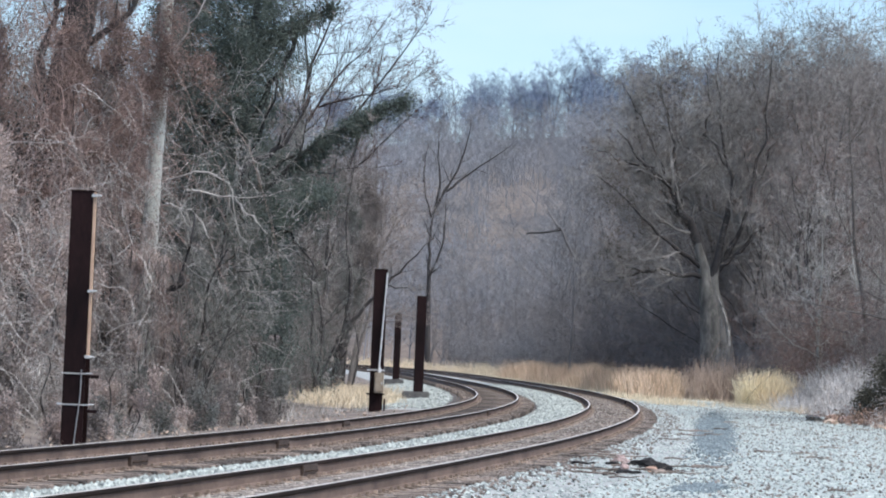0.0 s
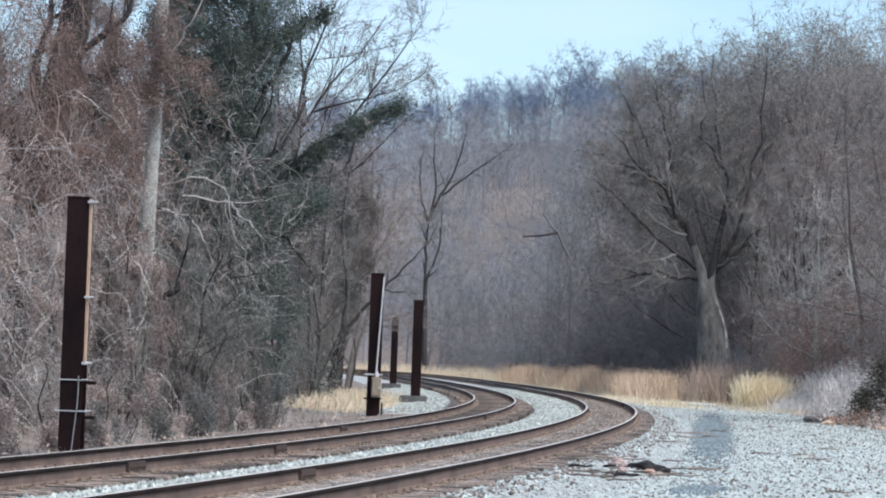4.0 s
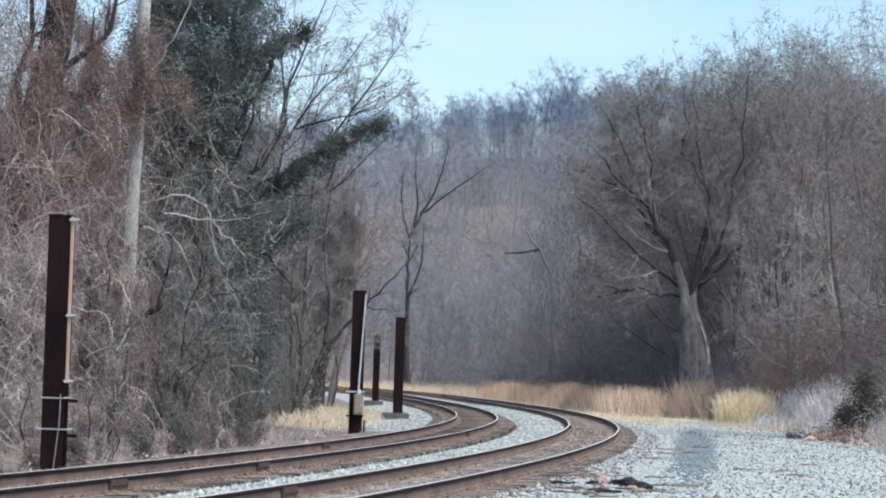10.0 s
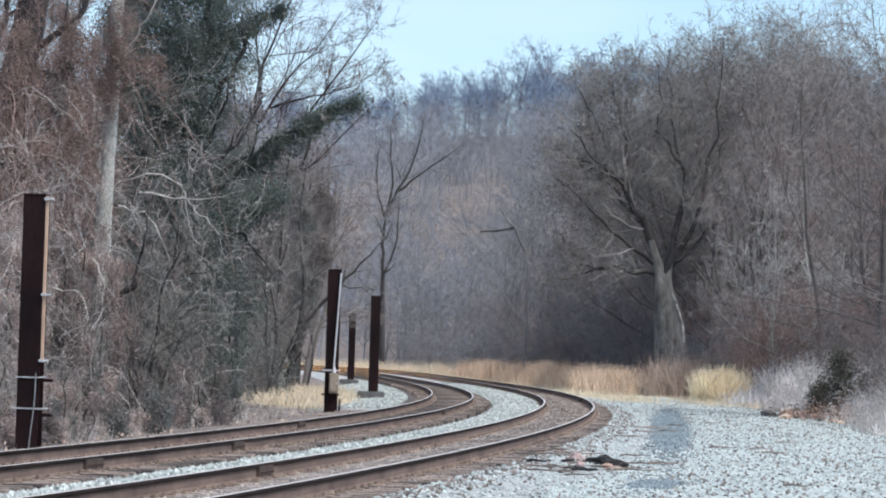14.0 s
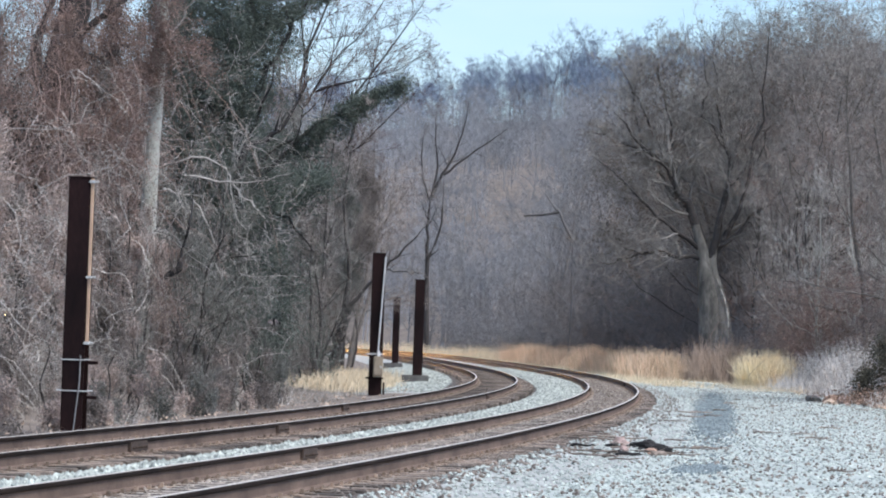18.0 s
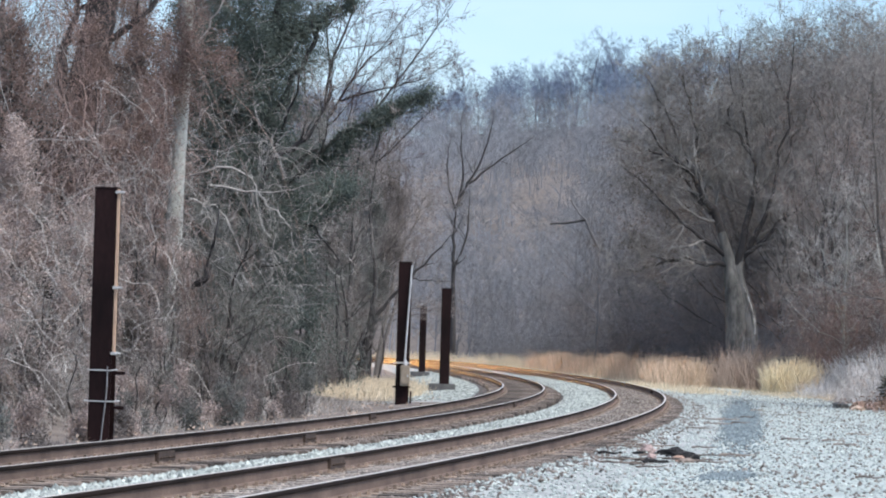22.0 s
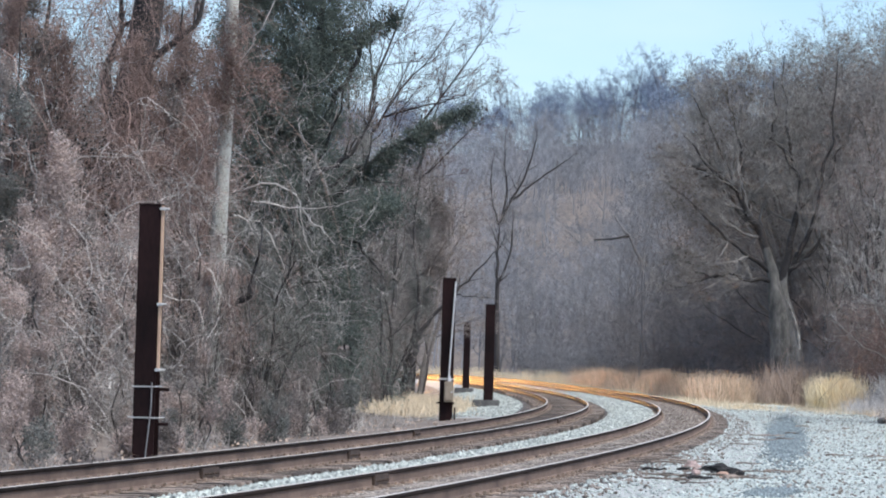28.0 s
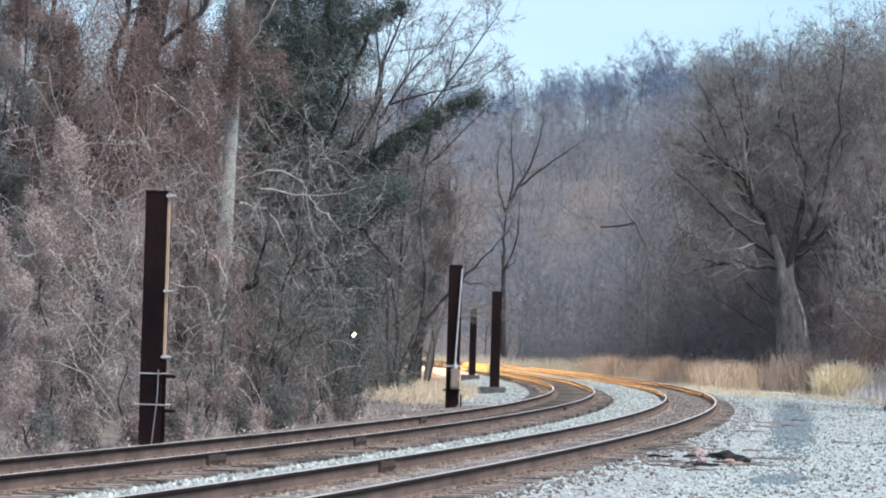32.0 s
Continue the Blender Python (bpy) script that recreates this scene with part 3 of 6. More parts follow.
# damp dark patches in the yard
def patch(s, off, ls, lo, skew, bend, seed):
    r_ = np.random.default_rng(seed)
    k = 40
    a = np.linspace(0, 2 * np.pi, k, endpoint=False)
    rad = 1 + 0.07 * np.sin(3 * a + r_.uniform(0, 6)) + 0.08 * np.sin(5 * a + r_.uniform(0, 6)) + r_.normal(0, 0.04, k)
    rad += np.roll(rad, 1)
    rad *= 0.5
    rings = 8
    f_ = np.linspace(0.04, 1, rings)[:, None]
    s2 = s + 0.7 * ls * f_ * rad * np.cos(a)
    o2 = off + skew * (s2 - s) + bend * (s2 - s) ** 2 + 0.7 * lo * f_ * rad * np.sin(a)
    p = at(s2.ravel(), 0)
    hh = np.interp(s2.ravel(), S_ALL, head_all)
    v = np.stack([p[:, 0] + o2.ravel() * np.sin(hh), p[:, 1] - o2.ravel() * np.cos(hh), p[:, 2] + 0.012 + yard_swell(s2, o2).ravel()], 1)
    i = (np.arange(rings - 1)[:, None] * k + np.arange(k)[None]).ravel()
    j = (np.arange(rings - 1)[:, None] * k + (np.arange(k)[None] + 1) % k).ravel()
    me = mesh_of("damp_patch", v, np.stack([i, j, j + k, i + k], 1), M_WET)
    ob = new("damp_patch", me)
    return tagged(ob, "dark damp hollow in the pale gravel yard", "puddle", group="damp patches", kind="structure")


for i, (s0, o0, ls, lo, skew, bend) in enumerate(DAMP):
    patch(s0, o0, ls, lo, skew, bend, i + 1)
    q = np.random.default_rng(140 + i)
    n = int(420 * ls * lo)
    s_r = s0 + ls * 0.42 * q.normal(0, 1, n)
    o_r = o0 + skew * (s_r - s0) + bend * (s_r - s0) ** 2 + lo * 0.42 * q.normal(0, 1, n)
    stones("damp_gravel", q, s_r, o_r, yard_swell(s_r, o_r) + 0.010, 0.03, M_WETSTONE, "damp blue-grey gravel thinning out into the dry yard")

# ---------------------------------------------------------------- tracks
RAIL_PROFILE = [(-0.07, 0.0), (0.07, 0.0), (0.07, 0.012), (0.012, 0.028), (0.009, 0.125), (0.036, 0.138), (0.038, 0.150), (0.0375, 0.164), (0.034, 0.172), (0.027, 0.1775), (0.014, 0.1803), (0.0, 0.181),
                (-0.014, 0.1803), (-0.027, 0.1775), (-0.034, 0.172), (-0.0375, 0.164), (-0.038, 0.150), (-0.036, 0.138), (-0.009, 0.125), (-0.012, 0.028), (-0.07, 0.012)]
RAIL_H = 0.181


def top_of(off):
    return RAIL_TOP + float(crossfall(off))


def rail_mesh(off):
    z0 = top_of(off) - RAIL_H
    v, f, tag = sweep([off + o for o, _ in RAIL_PROFILE], [z0 + z for _, z in RAIL_PROFILE], -80, 760, 1.0, close=True)
    # narrow top band pale, web and foot tan, head sides near-black
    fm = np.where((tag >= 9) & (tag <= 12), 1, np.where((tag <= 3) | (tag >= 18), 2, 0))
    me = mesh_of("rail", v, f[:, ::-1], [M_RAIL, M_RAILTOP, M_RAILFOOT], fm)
    me.polygons.foreach_set("use_smooth", (tag >= 8) & (tag <= 13))
    return me


def tie_data():
    bm = box(2.59, 0.23, 0.18, bevel=0.012)
    me = bpy.data.meshes.new("tie")
    bm.to_mesh(me)
    bm.free()
    me.materials.append(M_TIE)
    return me


TIE_MESH = tie_data()


def add_ties(track, centre, seed):
    r_ = np.random.default_rng(seed)
    tie_z = top_of(centre) - RAIL_H - 0.012 - 0.18
    slope = math.degrees(math.atan(CANT))
    for i in range(300):
        s_ = 14.0 + 0.5 * i + r_.normal(0, 0.02)
        p = at(s_, centre + r_.normal(0, 0.03), tie_z)
        child("tie", TIE_MESH, track, "", pose(p[0], p[1], p[2], 0, -slope, math.degrees(heading(s_)) - 90 + r_.normal(0, 0.8)))
    # the rest, joined
    chunks = []
    cube = np.array([(x, y, z) for z in (0, 0.18) for x, y in ((-1.295, -0.115), (1.295, -0.115), (1.295, 0.115), (-1.295, 0.115))])
    cf = np.array([(3, 2, 1, 0), (4, 5, 6, 7), (0, 1, 5, 4), (1, 2, 6, 5), (2, 3, 7, 6), (3, 0, 4, 7)])
    for s_ in np.concatenate([np.arange(-80, 14, 0.5), np.arange(164, 420, 0.5)]):
        p, h = at(s_, centre, tie_z), heading(s_) - math.pi / 2
        c, s2 = math.cos(h), math.sin(h)
        chunks.append((np.stack([p[0] + cube[:, 0] * c - cube[:, 1] * s2, p[1] + cube[:, 0] * s2 + cube[:, 1] * c, p[2] + cube[:, 2]], 1), cf))
    tagged(child("tie_row", mesh_of("tie_row", *joined(chunks), M_TIE), track), kind="stuff")
    # tie plates, spikes and anchors at each rail
    chunks = []
    for s_ in np.arange(14.0, 150, 0.5):
        h = heading(s_) - math.pi / 2
        c, s2 = math.cos(h), math.sin(h)
        for ro in (-0.7525, 0.7525):
            z0 = top_of(centre + ro) - RAIL_H
            p = at(s_, centre + ro, z0)
            for dx, dy, sx, sy, hz, zb in ((0, 0, 0.18, 0.095, 0.012, -0.012), (0.09, -0.06, 0.018, 0.018, 0.035, 0), (-0.09, 0.06, 0.018, 0.018, 0.035, 0), (0.085, 0.13, 0.03, 0.018, 0.035, -0.02)):
                q = np.array([(x * sx + dx, y * sy + dy, zb + z * hz) for z in (0, 1) for x, y in ((-1, -1), (1, -1), (1, 1), (-1, 1))])
                chunks.append((np.stack([p[0] + q[:, 0] * c - q[:, 1] * s2, p[1] + q[:, 0] * s2 + q[:, 1] * c, p[2] + q[:, 2]], 1), cf))
    tagged(child("fastening", mesh_of("fastening", *joined(chunks), M_PLATE), track, "rusty tie plates and spikes"), kind="stuff")


def joint_bar(track, off, s_, length=0.9):
    """A bolted splice bar against the web of a rail, on the side toward the yard."""
    z0 = top_of(off) - RAIL_H
    ob = None
    for side in (1, -1):
        p = at(s_, off + side * 0.032, z0)
        bm = box(0.045, length, 0.135, z=0.015, bevel=0.008)
        for k in range(6):
            y = (k - 2.5) * length / 6.5
            rod(0.016, 0.03, pose(side * 0.018, y, 0.075, 0, 90 * side, 0), 6, bm=bm)
        part("joint_bar", bm, M_BAR, track, "rusty bolted splice bar", pose(p[0], p[1], p[2], 0, 0, math.degrees(heading(s_)) - 90))


for centre, words, seed in ((0.0, "inner curving railway track with rusty steel rails on timber ties", 3), (TRACK_B, "outer curving railway track with worn steel rails on timber ties", 4)):
    track = empty("railway_track")
    tagged(track, words, "railway track", group="railway tracks")
    for ro in (-0.7525, 0.7525):
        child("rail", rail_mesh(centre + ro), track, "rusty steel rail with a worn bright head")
    add_ties(track, centre, seed)
    if centre == 0:
        for s_ in (25.4, 35.2, 71.0):
            joint_bar(track, 0.7525, s_)
        joint_bar(track, -0.7525, 52.0)
    else:
        for s_ in (24.2, 88.0):
            joint_bar(track, TRACK_B - 0.7525, s_)
        joint_bar(track, TRACK_B + 0.7525, 103.0)


def resample(points, k):
    p = np.asarray(points, float)
    t = np.linspace(0, len(p) - 1, k + 1)
    i = np.clip(t.astype(int), 0, len(p) - 2)
    u = (t - i)[:, None]
    q = np.concatenate([[2 * p[0] - p[1]], p, [2 * p[-1] - p[-2]]])
    a, b, c, d = q[i], q[i + 1], q[i + 2], q[i + 3]
    return 0.5 * (2 * b + (c - a) * u + (2 * a - 5 * b + 4 * c - d) * u ** 2 + (3 * b - a - 3 * c + d) * u ** 3)


# ---------------------------------------------------------------- steel poles
def pole_at(s, off, base_z, height, turn, label, lean=0.0):
    p = at(s, off)
    ob = empty("steel_pole", (float(p[0]), float(p[1]), base_z), turn)
    bm = bmesh.new()
    w, t, d = 0.37, 0.022, 0.37
    for x, y, sx, sy in ((0, -d / 2 + t / 2, w, t), (0, d / 2 - t / 2, w, t)):
        box(sx, sy, height, x, y, 0, bevel=0.004, bm=bm)
    box(0.016, d - 2 * t - 0.004, height - 0.01, 0, 0, 0.002, bm=bm)
    part("column", bm, M_POLE, ob, "dark oxide-painted H-section column")
    part("cap_plate", box(w + 0.03, d + 0.03, 0.018, 0, 0, height + 0.002, bevel=0.004), M_POLE, ob)
    return tagged(ob, label, "pole", group="cut-off catenary poles")


p1 = pole_at(38.6, -3.38, -0.1, 4.42, -6, "dark rusted steel H-pole with banded conduit beside the track")
part("wood_strip", box(0.05, 0.05, 2.75, 0.215, -0.15, 1.66, bevel=0.006), M_STRIP, p1, "weathered tan wooden moulding strip")
for z in (4.33, 2.73, 1.63):
    bm = box(0.10, 0.06, 0.05, 0.22, -0.20, z, bevel=0.01)
    rod(0.018, 0.07, pose(0.26, -0.2, z + 0.025, 0, 90, 0), 8, bm=bm)
    part("clip", bm, M_PALE, p1, "pale metal cable clip")
for z, ext in ((1.36, 0.0), (0.84, 0.06)):
    bm = box(0.42 + 2 * ext, 0.012, 0.022, 0, -0.20, z, bevel=0.003)
    box(0.42 + 2 * ext, 0.012, 0.022, 0, 0.20, z, bevel=0.003, bm=bm)
    for sx in (-1, 1):
        rod(0.012, 0.46, pose(sx * (0.2 + ext), 0.23, z + 0.017, 90, 0, 0), 8, bm=bm)
    part("band", bm, M_PALE, p1, "pale galvanised strap band")
    part("bracket", box(0.20, 0.10, 0.055, 0.30, -0.08, z - 0.06 - ext, bevel=0.006), M_POLE, p1, "black steel side bracket")
line = resample([(0.13, -0.215, 1.44), (0.125, -0.215, 1.0), (0.08, -0.215, 0.5), (0.03, -0.215, -0.05)], 14)[None]
child("conduit", mesh_of("conduit", *tubes(line, np.full((1, 15), 0.012), 8), M_CONDUIT, shade=True), p1, "grey conduit running down the pole")

p2 = pole_at(79.5, -2.97, -0.1, 4.45, -2, "dark rusted steel H-pole carrying a white conduit and tan junction box")
bm = rod(0.028, 2.95, pose(0.20, -0.22, 4.36, 180 - 2.2, 2.6, 0), 10)
part("conduit", bm, M_PALE, p2, "white vertical conduit pipe")
bm = box(0.27, 0.20, 0.60, 0.09, -0.31, 0.86, bevel=0.02)
box(0.22, 0.02, 0.50, 0.09, -0.42, 0.91, bevel=0.01, bm=bm)
jb = part("junction_box", bm, M_BOX, p2, "tan painted metal junction box")
part("latch", box(0.04, 0.03, 0.06, 0.18, -0.435, 1.12, bevel=0.006), M_PALE, jb)
part("hood", rod(0.05, 0.16, pose(0.10, -0.28, 1.46, 0, 0, 0), 10, 0.03), M_PALE, p2)
for z in (1.50, 0.80):
    for y in (-0.20, 0.20):
        part("crossbar", box(0.50, 0.02, 0.05, -0.02, y, z, bevel=0.004), M_POLE if z < 1 else M_PALE, p2)
part("lever", box(0.05, 0.05, 0.36, 0.26, -0.16, 0.35, bevel=0.008), M_POLE, p2)

for s_, off_, h_, words in ((113.2, -3.06, 3.98, "dark rusted steel pole on a concrete footing beside the curve"), (169.4, -3.27, 3.92, "distant dark steel pole on a concrete footing inside the curve")):
    b = float(grade(s_))
    p = pole_at(s_, off_, b + 0.02, h_, 3, words)
    bm = box(1.05, 0.9, 0.42, -0.10, 0, -0.18, bevel=0.03)
    part("footing", bm, M_CONCRETE, p, "weathered block of grey concrete")


# ---------------------------------------------------------------- trees
def shaped_tree(name, seed, limbs, bark, twig, counts, ratios, spread=50, wiggle=0.1, up=0.05, rmin=0.008, tmin=0.3, limb_bark=None, crook=0.04):
    """A tree with given main limbs (points, r0, r1); the smaller branches grow from them."""
    r_ = np.random.default_rng(seed)
    K = 12
    pts = np.stack([resample(l[0], K) for l in limbs])
    rad = np.stack([np.linspace(l[1], l[2] * (1 if len(l) > 3 else 0.3), K + 1) for l in limbs])
    loose = np.array([len(l) < 4 for l in limbs])[:, None, None]
    pts[:, 1:] += r_.normal(0, crook, pts[:, 1:].shape) * (rad[:, 1:, None] < 0.3) * loose
    rad[:, :] *= 1 + r_.normal(0, 0.04, rad.shape)
    ob = empty(name)
    stem = 2 if limb_bark and len(limbs[1]) > 3 else 1 if limb_bark else len(limbs)
    trunk = [tubes(pts[i:i + 1], rad[i:i + 1], 12) for i in range(stem)]
    for i in range(stem, len(limbs)):
        bare = len(limbs[i]) > 3 and name == "sycamore_tree"
        child("bark_ridge" if bare else "limb", mesh_of("limb", *tubes(pts[i:i + 1], rad[i:i + 1], 8), M_RIDGE if bare else limb_bark, shade=True), ob, "pale bare ridge of bark" if bare else "")
    crown = []
    keep = [i for i, l in enumerate(limbs) if len(l) < 4]
    L = np.array([np.linalg.norm(np.diff(pts[i], axis=0), axis=1).sum() for i in keep])
    P_, R_ = pts[keep], rad[keep]
    for lev, (per, ratio) in enumerate(zip(counts, ratios)):
        P, D, L, R = sprout(r_, P_, R_, L, per, tmin if lev == 0 else 0.15, spread, ratio, 0.42, rmin)
        P_, R_ = run_level(r_, P, D, L, R, (6, 4, 3, 2)[lev], wiggle * (1 + 0.3 * lev), up)
        (trunk if lev == 0 and not limb_bark else crown).append(tubes(P_, R_, 5 if lev == 0 else 3))
    child("trunk", mesh_of("trunk", *joined(trunk), bark, shade=True), ob)
    if crown:
        child("crown", mesh_of("crown", *joined(crown), twig), ob)
    return ob


def place(ob, s, off, rz=0.0, sc=1.0, sink=0.15):
    x, y, z = on_ground(s, off)
    ob.matrix_basis = scale_pose((x, y, z - sink), rz, sc)
    return ob


def tufts(parent, name, seed, lines, per, size, leaf, mat, label="", base=(0, 0, 0)):
    """Leaves in hanging tufts along given lines (points, reach, number of tufts)."""
    q = np.random.default_rng(seed)
    chunks = []
    for pts, reach, k in lines:
        c = resample(pts, 40)
        mid = c[q.integers(0, 41, k)] + q.normal(0, 0.5, (k, 3)) * reach
        sz = size * q.uniform(0.45, 1.7, k)
        i = np.repeat(np.arange(k), per)
        d = q.normal(0, 1, (k * per, 3)) * np.array([0.8, 0.8, 0.75])
        d[:, 2] -= np.abs(q.normal(0, 0.8, k * per)) * (q.uniform(0, 1, k)[i] ** 2) * 1.6
        chunks.append(leaf_quads(q, mid[i] + d * sz[i, None], leaf))
    return child(name, mesh_of(name, *opened(*joined(chunks), base), mat), parent, label)


# the great mottled tree at the end of the yard
BIG_TRUNK = [
    ([(-0.1, 0, 0), (-0.3, 0, 2.2), (-0.5, 0, 4.2), (-0.72, 0, 5.6), (-0.95, 0, 6.9), (-1.4, -0.1, 8.5)], 0.90, 0.22, 1),
    ([(-0.1, -0.2, 0.0), (0.08, -0.2, 1.6), (0.22, -0.1, 3.2), (-0.12, 0, 5.0), (-0.5, 0, 6.4), (-0.1, 0.1, 8.2)], 0.70, 0.20, 1),
    ([(0.50, -0.50, 2.9), (0.42, -0.48, 3.8), (0.14, -0.38, 4.8), (-0.25, -0.28, 5.7)], 0.105, 0.05, 1),
    ([(-0.88, 0, 6.2), (-1.46, -0.2, 8.86), (-2.28, -0.3, 10.1), (-3.1, -0.4, 11.6), (-3.9, -0.5, 12.5), (-5.0, -0.5, 13.3), (-6.2, -0.6, 14.4)], 0.31, 0.10),
    ([(-2.4, -0.3, 10.2), (-2.8, 0.1, 12.9), (-3.1, 0.3, 14.4), (-3.5, 0.4, 16.1), (-3.9, 0.5, 18.0)], 0.15, 0.05),
]
BIG_LEFT = [
    ([(-1.0, -0.1, 6.6), (-2.8, -0.7, 6.85), (-4.36, -1.0, 6.8), (-5.9, -1.2, 6.35), (-7.1, -1.3, 6.4)], 0.15, 0.05),
    ([(-4.1, -0.9, 6.75), (-5.46, -1.3, 7.2), (-6.5, -1.5, 7.9)], 0.06, 0.03),
    ([(-1.1, -0.1, 7.1), (-3.16, -0.9, 8.5), (-4.12, -1.2, 9.3), (-5.6, -1.5, 10.8), (-7.2, -1.6, 12.0)], 0.13, 0.05),
    ([(-0.6, 0, 6.4), (0.23, 0.2, 9.5), (0.31, 0.4, 12.0), (-0.21, 0.6, 13.9), (-0.58, 0.7, 16.0), (-0.5, 0.8, 19.2)], 0.24, 0.07),
]
BIG_RIGHT = [
    ([(-0.4, 0.1, 6.8), (0.71, -0.4, 8.9), (1.41, -0.7, 11.7), (1.98, -0.9, 15.8), (2.14, -1.0, 19.6)], 0.19, 0.06),
    ([(0.0, 0.5, 12.9), (-1.16, 0.2, 14.5), (-1.05, 0.0, 16.0), (-1.6, -0.2, 18.6)], 0.11, 0.05),
    ([(-0.2, 0.1, 7.3), (1.5, -0.1, 8.6), (3.3, -0.3, 10.9), (4.7, -0.5, 14.6)], 0.15, 0.05),
    ([(0.25, 0.3, 10.6), (2.2, 0.8, 13.0), (4.2, 1.1, 17.8)], 0.12, 0.05),
]
BIG_BACK = [
    ([(-2.3, -0.3, 10.1), (-3.6, 0.6, 13.0), (-4.8, 1.0, 15.5), (-5.8, 1.2, 17.2)], 0.12, 0.05),
    ([(-3.9, -0.5, 12.5), (-5.4, -0.8, 12.6), (-7.4, -1.0, 13.4)], 0.10, 0.04),
    ([(-1.8, -0.2, 9.4), (-3.4, 0.8, 11.0), (-4.6, 1.4, 13.6), (-5.0, 1.8, 16.6)], 0.12, 0.05),
]
big = shaped_tree("sycamore_tree", 21, BIG_TRUNK + BIG_LEFT + BIG_RIGHT + BIG_BACK, M_SYCBARK, M_OLIVETWIG, (24, 11, 8), (0.34, 0.5, 0.5), rmin=0.009, tmin=0.15, wiggle=0.2, limb_bark=M_DARKBARK, crook=0.13)
place(big, 163.6, 14.2)


# pale-barked tree that stands in the thicket
PALE_LIMBS = [
    ([(-0.10, 0, 0), (-0.11, 0, 2.6), (-0.12, 0, 4.6), (-0.07, 0, 6.4), (0.0, 0, 8.5), (0.05, 0, 10.7), (0.12, 0, 14.5)], 0.235, 0.15, 1),
    ([(0.23, 0.0, 5.88), (0.71, -0.9, 5.95), (1.18, -0.9, 6.03), (1.66, -0.9, 5.88), (2.09, -0.9, 5.63), (2.17, -0.9, 5.01), (2.25, -0.9, 4.61), (2.44, -0.9, 4.21)], 0.036, 0.022),
    ([(0.25, 0.0, 5.29), (0.4, -0.9, 5.18), (0.63, -0.9, 5.25), (0.99, -0.9, 5.09), (1.3, -0.9, 4.74), (1.56, -0.9, 4.34), (1.67, -0.9, 3.88)], 0.045, 0.03),
]
PALE_TWIGS = [
    ([(0.86, -0.9, 5.6), (1.62, -0.9, 5.52), (2.21, -0.9, 5.52), (3.02, -0.9, 5.58), (3.61, -0.9, 5.72)], 0.028, 0.014),
    ([(2.1, -0.9, 5.48), (2.31, -0.9, 5.2), (2.68, -0.9, 4.93), (2.91, -0.9, 4.58), (3.08, -0.9, 4.09)], 0.035, 0.015),
    ([(0.1, 0, 9.0), (1.0, -0.3, 10.4), (1.6, -0.3, 12.4)], 0.028, 0.012),
    ([(0.05, 0, 8.0), (-0.9, -0.2, 9.4), (-1.6, -0.3, 11.8)], 0.028, 0.012),
]
pale = shaped_tree("tree", 22, PALE_LIMBS + PALE_TWIGS, M_PALEBARK, M_MOSSTWIG, (8, 6, 5), (0.22, 0.5, 0.5), rmin=0.007, limb_bark=M_PALETWIG)
line = resample([(0.99, -0.9, 5.09), (1.3, -2.6, 4.9), (1.46, -4.5, 4.33), (1.40, -4.5, 4.0), (1.31, -4.5, 3.65), (1.24, -4.5, 3.36), (1.27, -4.5, 3.19), (1.08, -4.5, 3.05), (0.91, -4.5, 2.93)], 16)[None]
child("broken_limb", mesh_of("broken_limb", *tubes(line, np.interp(np.arange(17), (0, 9, 11, 14, 16), (0.02, 0.04, 0.075, 0.105, 0.06))[None], 7), M_LOG, shade=True), pale, "black broken limb hanging down")
tufts(pale, "dead_vine", 38, [
    ([(-0.1, -0.3, 7.6), (0.0, -0.4, 9.0), (0.2, -0.4, 10.4)], 0.42, 90),
    ([(0.2, -0.5, 9.3), (0.9, -0.7, 8.9), (1.4, -0.8, 8.4)], 0.30, 26),
    ([(-0.5, -0.3, 8.4), (-0.7, -0.4, 6.8), (-0.6, -0.4, 5.6)], 0.40, 34),
    ([(0.75, -4.2, 2.95), (0.95, -4.2, 2.5), (1.0, -4.2, 2.0)], 0.16, 12),
], 150, 0.22, 0.028, M_REDVINE, "rust-red dead vine leaves wrapped round the upper trunk")
place(pale, 67.5, -7.75, -2)
tagged(pale, "tall tree with pale grey-green bark and drooping bleached limbs", "tree")

tufts(big, "clinging_leaves", 37, [
    ([(-4.6, -0.8, 9.5), (-6.6, -1.2, 11.5), (-6.6, -0.8, 14.2)], 1.4, 120),
    ([(-5.0, -1.0, 6.4), (-6.6, -1.2, 8.6)], 1.2, 60),
    ([(-4.6, 0, 14.5), (-3.0, 0.4, 17.0), (0.0, 0.6, 18.2), (3.2, 0.8, 18.0)], 1.7, 120),
    ([(0.5, 0, 12.0), (1.2, 0, 15.0), (3.6, 0.4, 16.0)], 2.0, 60),
    ([(-3.0, 0, 8.0), (-3.6, 0, 12.0), (-2.0, 0, 14.5)], 2.2, 120),
], 44, 0.30, 0.05, M_CLINGLEAF, "tufts of dark clinging dead leaves")
tagged(big, "large bare leaning tree with mottled grey trunk and fine twigs", "tree")

